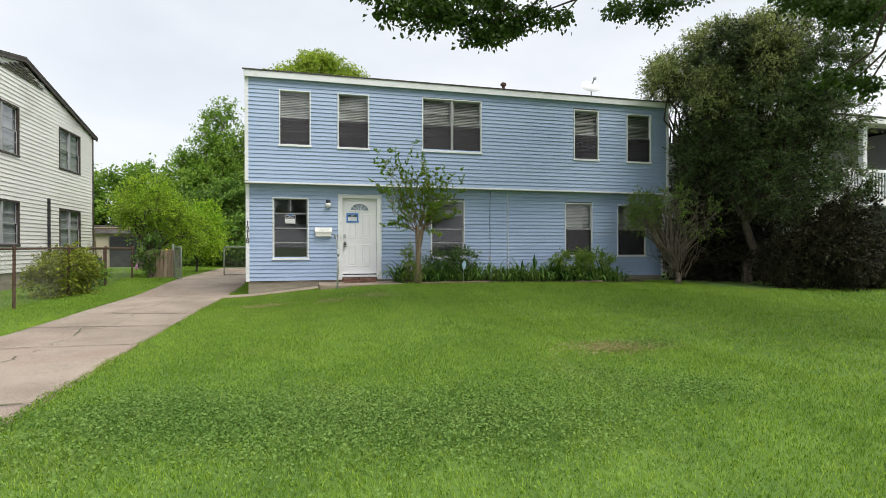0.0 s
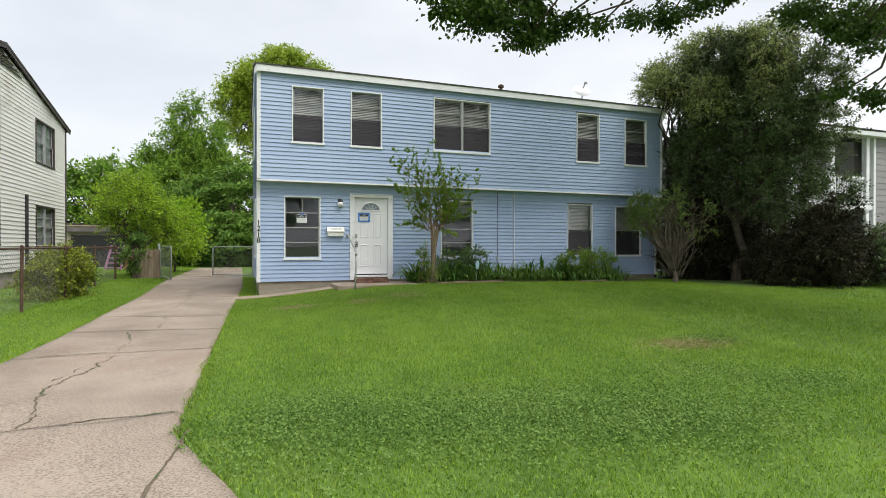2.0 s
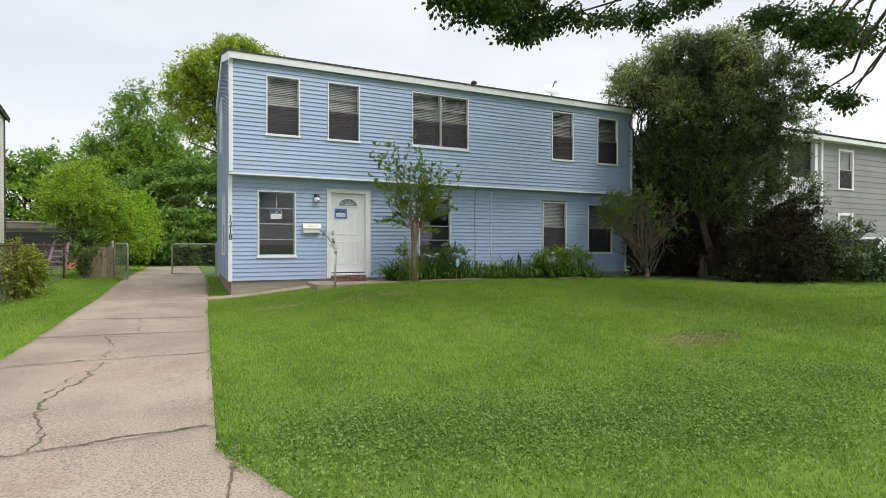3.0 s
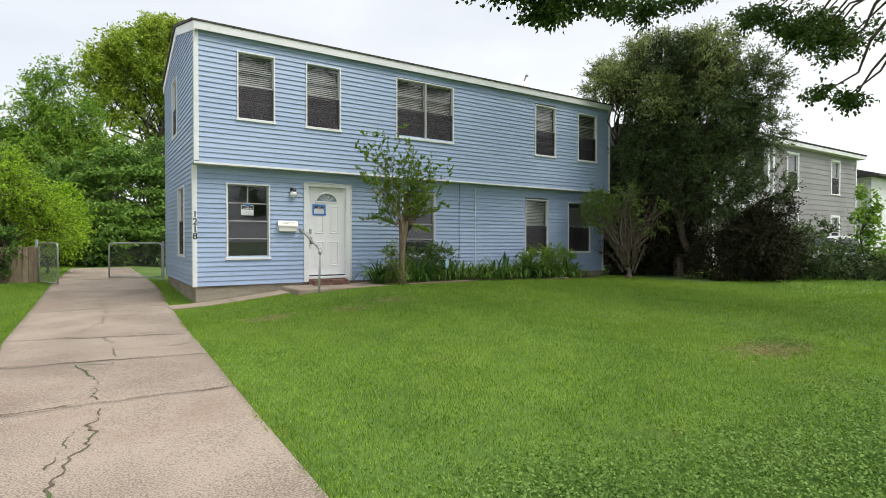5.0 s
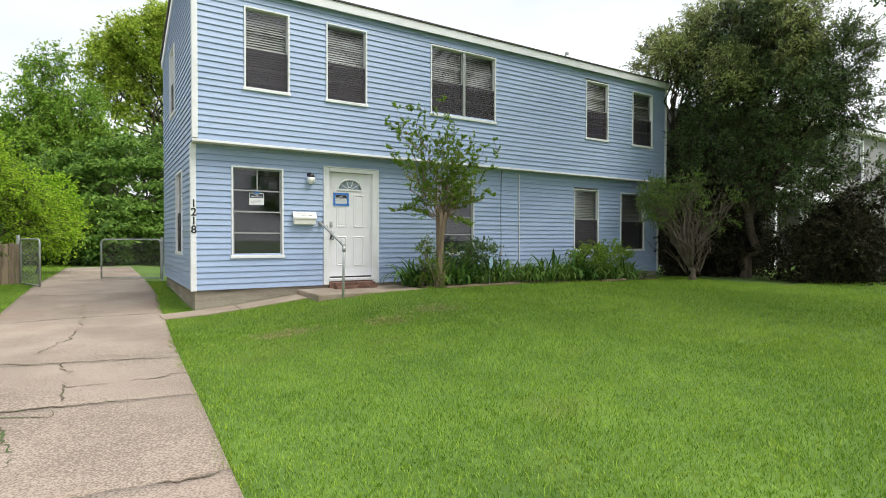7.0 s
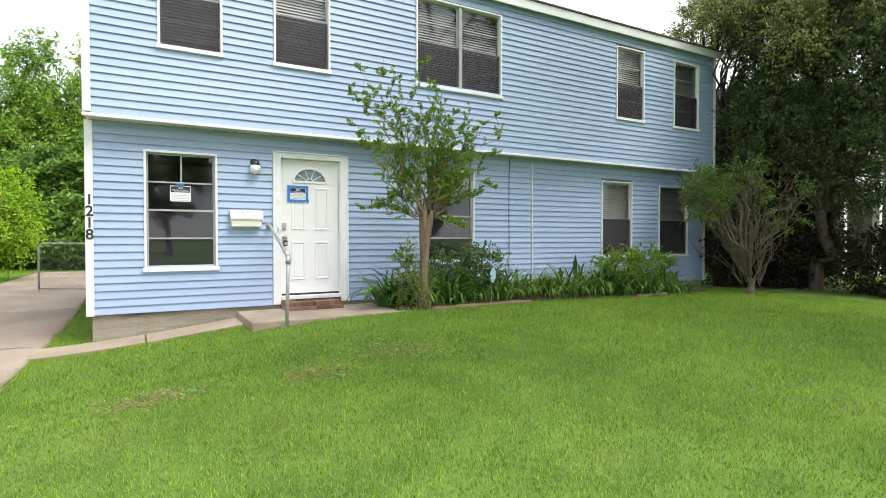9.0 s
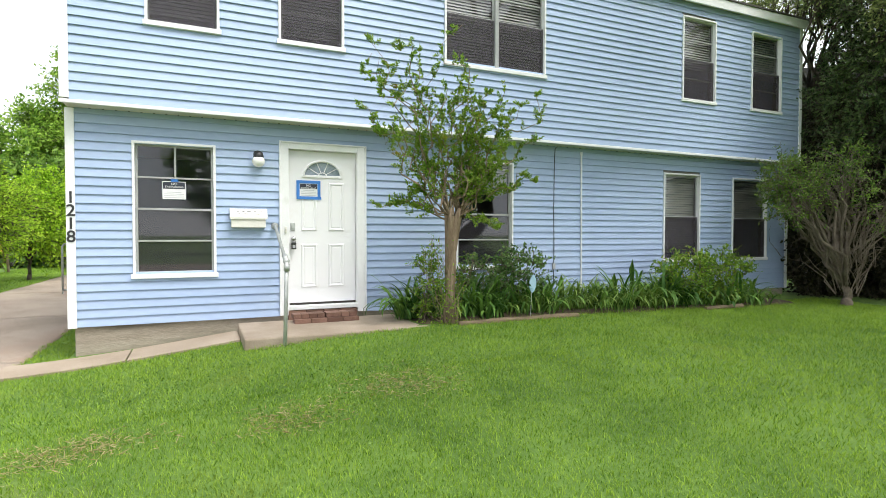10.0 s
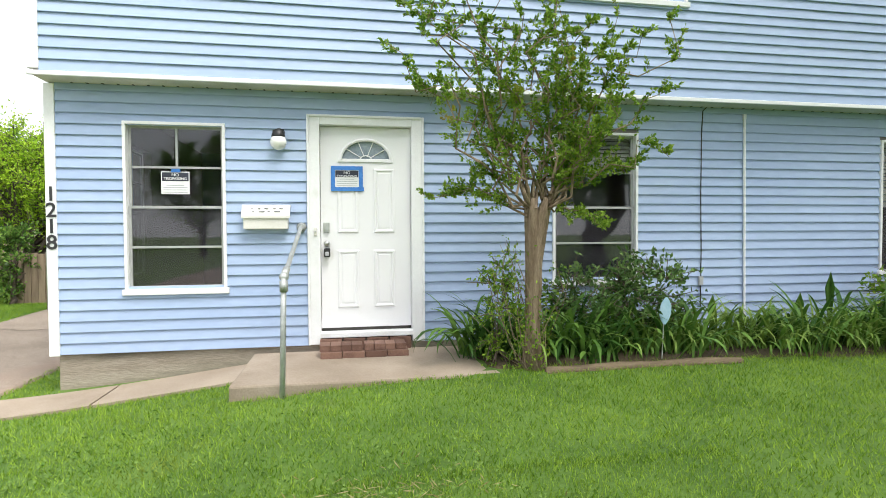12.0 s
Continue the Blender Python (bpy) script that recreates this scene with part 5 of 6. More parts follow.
v, f, c = leaf_arrays(P3, r.normal(size=P3.shape) * np.array([1, 1, 0.35]), 0.07, 0.006, r)
tagged(new("dry_grass_blades", quick_mesh("dry_grass_blades", v, f, c, DRYGRASS)), "dry straw-coloured blades in thin spots", "grass", kind="stuff")


# ---- front door, stoop and what hangs by the door ----
def text_mesh(words, size, material, name, bold=0.0):
    """Lettering in the built-in font, flat in x and z, facing -y, centred."""
    cu = bpy.data.curves.new(name, "FONT")
    cu.body, cu.size, cu.align_x, cu.align_y, cu.extrude = words, size, "CENTER", "CENTER", 0.002
    cu.offset = bold
    tmp = bpy.data.objects.new(name, cu)
    scene.collection.objects.link(tmp)
    me = bpy.data.meshes.new_from_object(tmp.evaluated_get(bpy.context.evaluated_depsgraph_get()))
    bpy.data.objects.remove(tmp)
    me.transform(Matrix.Rotation(radians(90), 4, "X"))
    me.materials.clear()
    me.materials.append(material)
    return me


def letter(name, words, size, material, parent, at, bold=0.0):
    me = text_mesh(words, size, material, name, bold)
    ob = new(name, me)
    ob.parent = parent
    ob.location = Vector(at) - ORIGIN[parent.name]
    return ob


PAPER = mat("white_paper", (0.72, 0.73, 0.74), (0.80, 0.81, 0.82), scale=4, fine=60, rough=0.7, bump=0.05)
TAPE = mat("blue_masking_tape", (0.03, 0.16, 0.52), (0.06, 0.24, 0.65), scale=12, fine=80, rough=0.6, bump=0.1)
INK = mat("dark_navy_ink", (0.015, 0.02, 0.035), (0.03, 0.035, 0.055), scale=5, fine=60, rough=0.6, bump=0.0)
GREYINK = mat("grey_ink", (0.35, 0.36, 0.38), (0.45, 0.46, 0.48), scale=5, fine=60, rough=0.6, bump=0.0)
CHROME = mat("satin_chrome", (0.45, 0.45, 0.45), (0.6, 0.6, 0.6), scale=8, fine=80, rough=0.3, metal=0.9, bump=0.02)
GLOBE = mat("opal_glass_globe", (0.78, 0.78, 0.76), (0.84, 0.84, 0.82), scale=3, fine=40, rough=0.25, bump=0)
BOXWHITE = mat("cream_enamel", (0.66, 0.65, 0.60), (0.76, 0.75, 0.70), scale=3, fine=60, rough=0.4, bump=0.03, stain=(0.45, 0.40, 0.30), stain_scale=6, stain_lo=0.66, stain_hi=0.85)
SWEEP_SHADE = mat("dark_sweep_and_gap_shade", (0.02, 0.018, 0.016), (0.045, 0.04, 0.035), scale=5, fine=60, rough=0.7, bump=0.1)

dx0, dx1, dz0, dz1 = 0.815, 1.72, 0.845, 2.875
YD = YF + 0.06
door = thing("door_1", (1.27, YF, 0.7), "closed white panelled front door with fanlight", "door", kind="structure")
for a, b, lo, hi in ((DOOR[0], dx0 - 0.004, DOOR[2] + 0.005, DOOR[3]), (dx1 + 0.004, DOOR[1], DOOR[2] + 0.005, DOOR[3]), (dx0 - 0.004, dx1 + 0.004, dz1 + 0.004, DOOR[3])):
    cs = part("casing", Shape().rbox(a, b, YF - 0.032, YF + 0.12, lo, hi, 0.006), WHITE, door, "scuffed white door casing")
    if hi - lo > 1:
        o_side = a if a < 1 else b
        part("back_band", Shape().rbox(o_side - 0.012, o_side + 0.012, YF - 0.05, YF - 0.028, lo, hi, 0.006), WHITE, cs)
    else:
        part("back_band", Shape().rbox(DOOR[0] + 0.013, DOOR[1] - 0.013, YF - 0.05, YF - 0.028, hi - 0.024, hi, 0.006), WHITE, cs)
# dark sheet behind the leaf draws the shadow gap round its edges
part("stop_shadow_gap", Shape().box(dx0 - 0.003, dx1 + 0.003, YD + 0.046, YD + 0.07, dz0 - 0.02, dz1 + 0.003), SWEEP_SHADE, door)
# slab with fanlight opening: a half-round cut built from strips
cxf, czf, rf = (dx0 + dx1) / 2, 2.545, 0.245
slab_shape = Shape()
slab_shape.box(dx0, cxf - rf, YD, YD + 0.044, dz0, dz1).box(cxf + rf, dx1, YD, YD + 0.044, dz0, dz1).box(cxf - rf, cxf + rf, YD, YD + 0.044, dz0, czf)
N = 24
for i in range(N):
    a0, a1 = math.pi * i / N, math.pi * (i + 1) / N
    xa, xb = cxf + rf * math.cos(a1), cxf + rf * math.cos(a0)
    za, zb = czf + 0.8 * rf * math.sin(a1), czf + 0.8 * rf * math.sin(a0)
    slab_shape.add([(xa, YD, za), (xb, YD, zb), (xb, YD, dz1), (xa, YD, dz1), (xa, YD + 0.044, za), (xb, YD + 0.044, zb), (xb, YD + 0.044, dz1), (xa, YD + 0.044, dz1)],
                   [(0, 1, 2, 3), (4, 7, 6, 5), (0, 4, 5, 1), (3, 2, 6, 7)])
leaf = part("door_leaf", slab_shape, DOOR_WHITE, door)
arc = [(cxf + (rf + 0.008) * math.cos(math.pi * i / N), YD - 0.006, czf + (0.8 * rf + 0.008) * math.sin(math.pi * i / N)) for i in range(N + 1)]
part("fanlight_frame", Shape().tube(arc, 0.016, 8).rbox(cxf - rf - 0.03, cxf + rf + 0.03, YD - 0.016, YD + 0.004, czf - 0.022, czf + 0.012), DOOR_WHITE, leaf)
fan = Shape()
for i in range(N):
    a0, a1 = math.pi * i / N, math.pi * (i + 1) / N
    fan.add([(cxf, YD + 0.02, czf), (cxf + rf * math.cos(a0), YD + 0.02, czf + 0.8 * rf * math.sin(a0)), (cxf + rf * math.cos(a1), YD + 0.02, czf + 0.8 * rf * math.sin(a1))], [(0, 1, 2)])
pane = part("fanlight_pane", fan, FAN_GLASS, leaf, fix=False)
pane.visible_shadow = False
for ang in (36, 72, 108, 144):
    a = radians(ang)
    part("fanlight_bar", Shape().tube([(cxf + 0.05 * math.cos(a), YD + 0.012, czf + 0.04 * math.sin(a)), (cxf + rf * math.cos(a), YD + 0.012, czf + 0.8 * rf * math.sin(a))], 0.006, 6), DOOR_WHITE, leaf)
part("fanlight_hub", Shape().tube([(cxf + 0.06 * math.cos(math.pi * i / 8), YD + 0.012, czf + 0.05 * math.sin(math.pi * i / 8)) for i in range(9)], 0.006, 6), DOOR_WHITE, leaf)
for px in (dx0 + 0.165, dx1 - 0.375):
    for lo, hi in ((1.81, 2.46), (1.05, 1.63)):
        w = 0.21
        pn = Shape()
        for k, (inset, yy) in enumerate(((0.0, -0.006), (0.008, -0.012), (0.022, -0.011), (0.034, 0.004), (0.05, -0.004))):
            pn.v += [(px + inset, YD + yy, lo + inset), (px + w - inset, YD + yy, lo + inset), (px + w - inset, YD + yy, hi - inset), (px + inset, YD + yy, hi - inset)]
        for k in range(4):
            for m in range(4):
                pn.f.append((4 * k + m, 4 * k + (m + 1) % 4, 4 * k + 4 + (m + 1) % 4, 4 * k + 4 + m))
        pn.f.append((16, 17, 18, 19))
        pn.v += [(px, YD + 0.001, lo), (px + w, YD + 0.001, lo), (px + w, YD + 0.001, hi), (px, YD + 0.001, hi)]
        for m in range(4):
            pn.f.append((20 + m, 20 + (m + 1) % 4, (m + 1) % 4, m))
        part("raised_panel", pn, DOOR_WHITE, leaf)
part("door_sweep", Shape().box(dx0, dx1, YD - 0.008, YD + 0.03, dz0 - 0.028, dz0 - 0.001), SWEEP_SHADE, door, "dark rubber door sweep")
part("threshold", Shape().rbox(dx0 - 0.01, dx1 + 0.01, YF - 0.055, YF + 0.12, dz0 - 0.085, dz0 - 0.03, 0.008), WHITE, door, "worn white threshold")
part("deadbolt", Shape().rbox(dx0 + 0.025, dx0 + 0.085, YD - 0.022, YD + 0.002, 1.81, 1.915, 0.008).tube([(dx0 + 0.055, YD - 0.03, 1.86), (dx0 + 0.055, YD - 0.012, 1.86)], 0.02, 12), GALV, door, "grey deadbolt plate")
part("door_knob", Shape().ball((dx0 + 0.06, YD - 0.055, 1.70), 0.032).tube([(dx0 + 0.06, YD - 0.04, 1.70), (dx0 + 0.06, YD + 0.002, 1.70)], [0.015, 0.03], 12), CHROME, door, "chrome door knob", smooth=True)
lock = thing("key_box", (dx0 + 0.06, YD - 0.06, 1.6), "black padlocked key box hanging on the door knob", "key box")
part("body", Shape().rbox(dx0 + 0.03, dx0 + 0.09, YD - 0.075, YD - 0.035, 1.565, 1.655, 0.008), BLACK, lock)
part("shackle", Shape().tube([(dx0 + 0.04, YD - 0.05, 1.65), (dx0 + 0.04, YD - 0.03, 1.70), (dx0 + 0.06, YD - 0.028, 1.737), (dx0 + 0.08, YD - 0.03, 1.70), (dx0 + 0.08, YD - 0.05, 1.65)], 0.005, 6), CHROME, lock)
part("dial", Shape().rbox(dx0 + 0.042, dx0 + 0.078, YD - 0.079, YD - 0.074, 1.58, 1.62, 0.003), GREYINK, lock)
bell = thing("doorbell", (0.765, YF - 0.04, 1.82), "small white doorbell button on the door casing", "doorbell")
part("plate", Shape().rbox(0.752, 0.778, YF - 0.048, YF - 0.031, 1.78, 1.86, 0.004), BOXWHITE, bell)
part("button", Shape().tube([(0.765, YF - 0.053, 1.82), (0.765, YF - 0.047, 1.82)], 0.008, 10), CHROME, bell)


def notice(name, x0, x1, z0, z1, y, taped, label):
    n = thing(name, ((x0 + x1) / 2, y, z0), label, "notice")
    part("sheet", Shape().box(x0, x1, y - 0.002, y, z0, z1), PAPER, n)
    head = part("heading_band", Shape().box(x0 + 0.008, x1 - 0.008, y - 0.0035, y - 0.0025, z0 + 0.58 * (z1 - z0), z1 - 0.008), INK, n)
    letter("lettering", "NO", 0.042, PAPER, n, ((x0 + x1) / 2, y - 0.0055, z1 - 0.032))
    letter("lettering", "TRESPASSING", 0.034, PAPER, n, ((x0 + x1) / 2, y - 0.0055, z1 - 0.068))
    for k in range(4):
        part("text_line", Shape().box(x0 + 0.02 + 0.03 * (k == 3), x1 - 0.02 - 0.03 * (k == 3), y - 0.0035, y - 0.0025, z0 + 0.016 + 0.022 * k, z0 + 0.021 + 0.022 * k), GREYINK, n)
    if taped:
        w = 0.036
        for a, b, lo, hi in ((x0 - w, x1 + w, z1 - 0.004, z1 + w), (x0 - w, x1 + w + 0.01, z0 - w, z0 + 0.004), (x0 - w, x0 + 0.004, z0 + 0.004, z1 - 0.004), (x1 - 0.004, x1 + w, z0 + 0.004, z1 - 0.004)):
            part("tape", Shape().box(a, b, y - 0.005, y - 0.0036, lo, hi), TAPE, n, "blue masking tape strip")
    else:
        part("tape", Shape().box(x0 + 0.09, x1 - 0.08, y - 0.005, y - 0.003, z1 - 0.006, z1 + 0.026), TAPE, n, "blue masking tape strip")
    return n


notice("notice", 0.955, 1.2, 2.265, 2.445, YD - 0.013, True, "no trespassing notice framed with blue tape on the door")
notice("notice", -0.665, -0.41, 2.185, 2.40, YF + 0.026, False, "no trespassing notice taped to the window pane")

lamp = thing("porch_lamp", (0.43, YF, 2.7), "unlit porch lamp with white globe and black cap", "wall lamp")
part("backplate", Shape().tube([(0.43, YF - 0.004, 2.78), (0.43, YF - 0.03, 2.78)], [0.06, 0.05], 16), BLACK, lamp)
part("cap", Shape().tube([(0.43, YF - 0.09, 2.715), (0.43, YF - 0.09, 2.75), (0.43, YF - 0.09, 2.795), (0.43, YF - 0.09, 2.805)], [0.062, 0.064, 0.052, 0.02], 16).tube([(0.43, YF - 0.01, 2.78), (0.43, YF - 0.06, 2.78)], 0.02, 8), BLACK, lamp, "black metal cap", smooth=True)
part("globe", Shape().ball((0.43, YF - 0.09, 2.685), 0.078), GLOBE, lamp, "round opal glass globe", smooth=True)

mbx = thing("mailbox", (0.3, YF - 0.05, 1.85), "cream wall mailbox with slanted lid and script lettering", "mailbox")
part("body", Shape().rbox(0.10, 0.51, YF - 0.12, YF - 0.018, 1.845, 1.97, 0.008), BOXWHITE, mbx)
lidm = part("lid", Shape().prism([(YF - 0.018, 2.085), (YF - 0.07, 2.08), (YF - 0.135, 1.975), (YF - 0.135, 1.95), (YF - 0.125, 1.95), (YF - 0.06, 2.06), (YF - 0.018, 2.068)], 0.085, 0.53, "x"), BOXWHITE, mbx)
for k in range(2):
    for m in range(6):
        x = 0.17 + m * 0.047 + 0.012 * ((m * 7 + k) % 3)
        t0 = 0.35 + 0.28 * k
        yy, zz = YF - 0.072 - 0.065 * t0, 2.083 - 0.108 * t0
        part("letter_bar", Shape().add([(x, yy - 0.005, zz + 0.004), (x + 0.02 + 0.008 * (m % 3), yy - 0.004, zz + 0.005), (x + 0.022 + 0.008 * (m % 3), yy - 0.009, zz - 0.002), (x + 0.002, yy - 0.009, zz - 0.002)], [(0, 1, 2, 3)]), INK, lidm, fix=False)

num = thing("house_number", (-1.59, YF - 0.033, 1.65), "black house number 1218 down the corner board", "house number")
for k, dgt in enumerate("1218"):
    ob = letter("digit", dgt, 0.185, BLACK, num, (-1.586, YF - 0.036, 2.17 - 0.148 * k), 0.0025)

stoop = solo("stoop", Shape().rbox(0.17, 2.33, 14.09, YF - 0.03, 0.35, 0.635, 0.02), WALKCON, "worn pinkish concrete stoop at the front door", "stoop", kind="structure")
stepg = thing("brick_step", (1.23, 15.0, 0.635), "loose red brick step before the door", "step")


def brick_at(x0, x1, y0, y1, z0, z1, rz=0.0):
    b = new("brick", Shape().rbox(-(x1 - x0) / 2, (x1 - x0) / 2, -(y1 - y0) / 2, (y1 - y0) / 2, 0, z1 - z0, 0.003).mesh("brick", BRICK))
    b.parent = stepg
    b.matrix_basis = pose((x0 + x1) / 2 - 1.23, (y0 + y1) / 2 - 15.0, z0 - 0.635, 0, 0, rz)


r = rng(300)
for k in range(4):
    brick_at(0.82 + 0.207 * k, 0.82 + 0.207 * k + 0.2, 14.88, 14.975, 0.635, 0.69, r.normal() * 1.2)
for k in range(8):
    x = 0.81 + 0.1 * k + 0.015 * (k >= 4)
    brick_at(x, x + 0.095, 14.93, 15.125, 0.691, 0.748, r.normal() * 0.8)
for k in range(4):
    brick_at(0.82 + 0.207 * k, 0.82 + 0.207 * k + 0.2, 14.98, 15.075, 0.635, 0.69, r.normal() * 1.0)
for k in range(4):
    x = 0.80 + 0.23 * k
    brick_at(x, x + 0.215, YF - 0.07, YF + 0.02, 0.63, 0.752)

rail = thing("handrail", (0.6, 14.2, 0.5), "grey galvanised pipe handrail beside the stoop", "handrail")
part("post", Shape().tube([(0.575, 14.0, 0.42), (0.59, 14.0, 1.0), (0.6, 14.0, 1.46)], 0.022, 10), GALV, rail, smooth=True)
part("rail_pipe", Shape().tube([(0.6, 14.0, 1.46), (0.605, 14.25, 1.54), (0.63, 15.2, 1.86), (0.632, 15.27, 1.865)], 0.02, 10), GALV, rail, smooth=True)
part("fitting", Shape().tube([(0.6, 14.0, 1.36), (0.6, 14.0, 1.44)], 0.032, 10).ball((0.6, 14.02, 1.47), 0.036).tube([(0.6, 14.05, 1.48), (0.604, 14.16, 1.52)], 0.03, 10), GALV, rail, smooth=True)
part("flange", Shape().tube([(0.632, 15.235, 1.865), (0.632, YF - 0.02, 1.865)], [0.03, 0.05], 12), GALV, rail)

pvc = thing("conduit", (5.53, YF, 0.75), "white plastic pipe down the house wall", "pipe")
part("pipe", Shape().tube([(5.54, YF - 0.035, 0.7), (5.52, YF - 0.035, 3.12)], 0.014, 8), WHITE, pvc)
part("cap", Shape().tube([(5.52, YF - 0.035, 3.07), (5.52, YF - 0.035, 3.13)], 0.02, 8), WHITE, pvc)
cab = thing("cable", (4.98, YF, 0.9), "thin black cable drooping down the siding", "cable")
part("wire", Shape().tube([(5.06, YF - 0.02, 3.2), (5.0, YF - 0.03, 3.15), (4.985, YF - 0.032, 2.9), (4.98, YF - 0.032, 2.2), (4.99, YF - 0.032, 1.6), (4.985, YF - 0.032, 0.95)], 0.006, 5), BLACK, cab)
part("box", Shape().rbox(4.96, 5.01, YF - 0.05, YF - 0.02, 1.2, 1.3), ALU, cab)
paddle = thing("garden_ornament", (3.85, 14.2, 0.66), "pale blue leaf-shaped garden ornament among the plants", "ornament")
part("stake", Shape().tube([(3.85, 14.2, 0.66), (3.86, 14.19, 1.0)], 0.005, 6), GALV, paddle)
s = Shape()
ring = [(0.055 * math.sin(math.pi * t) ** 0.7 * sg, t) for sg, ts in ((1, np.linspace(0.02, 0.98, 10)), (-1, np.linspace(0.98, 0.02, 10))) for t in ts]
s.prism([(3.85 + u + 0.02 * t, 0.97 + 0.25 * t) for u, t in ring], 14.16, 14.172, "y")
part("blade", s, mat("pale_blue_enamel", (0.25, 0.42, 0.52), (0.36, 0.52, 0.62), scale=5, fine=50, rough=0.35, bump=0.02), paddle)


# ---- chain-link fences and gates ----
def mesh_wires(s, a, b, z0, z1, pitch=0.075, rad=0.0012):
    """Diamond wire between two ground points."""
    a, b = np.array(a, float), np.array(b, float)
    L, h = np.linalg.norm(b - a), z1 - z0
    d = (b - a) / L
    k = -h
    while k < L:
        for sg in (1, -1):
            u0, u1 = (k, k + h) if sg > 0 else (k + h, k)
            w0, w1 = 0.0, h
            (p0, q0), (p1, q1) = (u0, w0), (u1, w1)
            if p0 > p1:
                (p0, q0), (p1, q1) = (p1, q1), (p0, q0)
            if p0 < 0:
                q0 += (0 - p0) * (q1 - q0) / (p1 - p0)
                p0 = 0
            if p1 > L:
                q1 -= (p1 - L) * (q1 - q0) / (p1 - p0)
                p1 = L
            if p1 - p0 > 0.01:
                s.tube([(*(a + d * p0), z0 + q0), (*(a + d * p1), z0 + q1)], rad, 3, cap=False)
        k += pitch * 1.35


fence = thing("chain_link_fence", (-5.8, 14, 0.34), "rusty chain-link fence between the two lots", "fence", kind="structure")
FX = -5.85
for y in np.arange(5.2, 22.0, 2.7):
    part("post", Shape().tube([(FX, y, 0.2), (FX + 0.01, y, 1.56)], 0.03, 8).ball((FX + 0.01, y, 1.57), 0.034, nu=8, nv=5), RUST, fence)
part("top_rail", Shape().tube([(FX, 5, 1.53), (FX, 13, 1.535), (FX, 21.6, 1.54)], 0.021, 8), RUST, fence)
s = Shape()
mesh_wires(s, (FX - 0.03, 5.0), (FX - 0.03, 21.6), 0.37, 1.52)
part("wire_mesh", s, WIRE, fence, fix=False)
back = thing("back_fence", (-8, 21.6, 0.4), "short run of wire fence across the side yard", "fence", kind="structure")
for x in (-7.7, -6.8):
    part("post", Shape().tube([(x, 21.7, 0.3), (x, 21.7, 1.5)], 0.028, 8), RUST, back)
part("top_rail", Shape().tube([(-7.95, 21.7, 1.48), (FX, 21.7, 1.5)], 0.02, 8), RUST, back)
s = Shape()
mesh_wires(s, (-7.95, 21.7), (FX, 21.7), 0.4, 1.46)
part("wire_mesh", s, WIRE, back, fix=False)

panel = thing("wooden_fence_panel", (-5.0, 21.6, 0.45), "weathered grey-brown wooden fence panel", "fence", kind="structure")
for k in range(7):
    x = -5.4 + 0.125 * k
    b = part("board", Shape().rbox(x, x + 0.118, 21.58 + 0.004 * (k % 2), 21.605 + 0.004 * (k % 2), 0.42, 1.46 + 0.02 * math.sin(3 * k), 0.004), WOOD, panel)
for z in (0.65, 1.25):
    part("cross_rail", Shape().rbox(-5.42, -4.52, 21.612, 21.65, z, z + 0.08), WOOD, panel)


def gate_leaf(name, a, b, z0, z1, label):
    """A pipe-framed wire gate between two ground points, round at its upper corners."""
    g = thing(name, (a[0], a[1], z0), label, "gate")
    a3, b3 = np.array([a[0], a[1]]), np.array([b[0], b[1]])
    d = (b3 - a3) / np.linalg.norm(b3 - a3)

    def at(u, z):
        p = a3 + d * u
        return (p[0], p[1], z)
    L = np.linalg.norm(b3 - a3)
    rc = 0.1
    outline = [at(0, z0)] + [at(rc - rc * math.cos(t), z1 - rc + rc * math.sin(t)) for t in np.linspace(0, math.pi / 2, 6)] + [at(L - rc + rc * math.sin(t), z1 - rc + rc * math.cos(t)) for t in np.linspace(0, math.pi / 2, 6)] + [at(L, z0)]
    part("gate_frame", Shape().tube(outline, 0.021, 8).tube([at(0, z0), at(L, z0)], 0.019, 8), GALV, g, smooth=True)
    s = Shape()
    mesh_wires(s, a, b, z0 + 0.02, z1 - 0.03, pitch=0.07, rad=0.003)
    part("wire_mesh", s, WIRE, g, fix=False)
    return g, at, L


g, at, L = gate_leaf("driveway_gate", (-1.62, 20.95), (-2.92, 21.65), 0.58, 1.56, "closed galvanised wire gate leaf across the driveway")
part("drop_rod", Shape().tube([at(L, 0.48), at(L, 1.5)], 0.012, 6), GALV, g)
part("hinge_post", Shape().tube([(-1.60, 20.9, 0.3), (-1.60, 20.9, 1.62)], 0.035, 10), GALV, g)
g, at, L = gate_leaf("driveway_gate", (-4.55, 21.55), (-4.08, 20.25), 0.52, 1.56, "open galvanised wire gate leaf beside the driveway")
part("hinge_post", Shape().tube([(-4.6, 21.62, 0.3), (-4.6, 21.62, 1.66)], 0.04, 10), GALV, g)


# ---- neighbour's house, cream siding ----
NX, NY0, NYR, NY1, NZ, NZR = -8.0, 13.2, 18.8, 24.35, 5.8, 6.88
NWIN = [(16.75, 18.58, 4.14, 5.52), (21.27, 23.08, 4.2, 5.56), (16.75, 18.58, 1.62, 2.86), (21.27, 23.08, 1.55, 2.85)]
nh = thing("wall_neighbour", (NX, 19, 0.4), "cream lap-sided gable wall of the neighbouring house", "wall", kind="structure")
s = Shape()
for p, q, lo, hi in wall_boxes(NY0, NY1, 0.85, NZ, NWIN):
    s.box(NX - 0.2, NX, p, q, lo, hi)
s.prism([(NY0, NZ), (NY1, NZ), (NYR, NZR)], NX - 0.2, NX, "x")
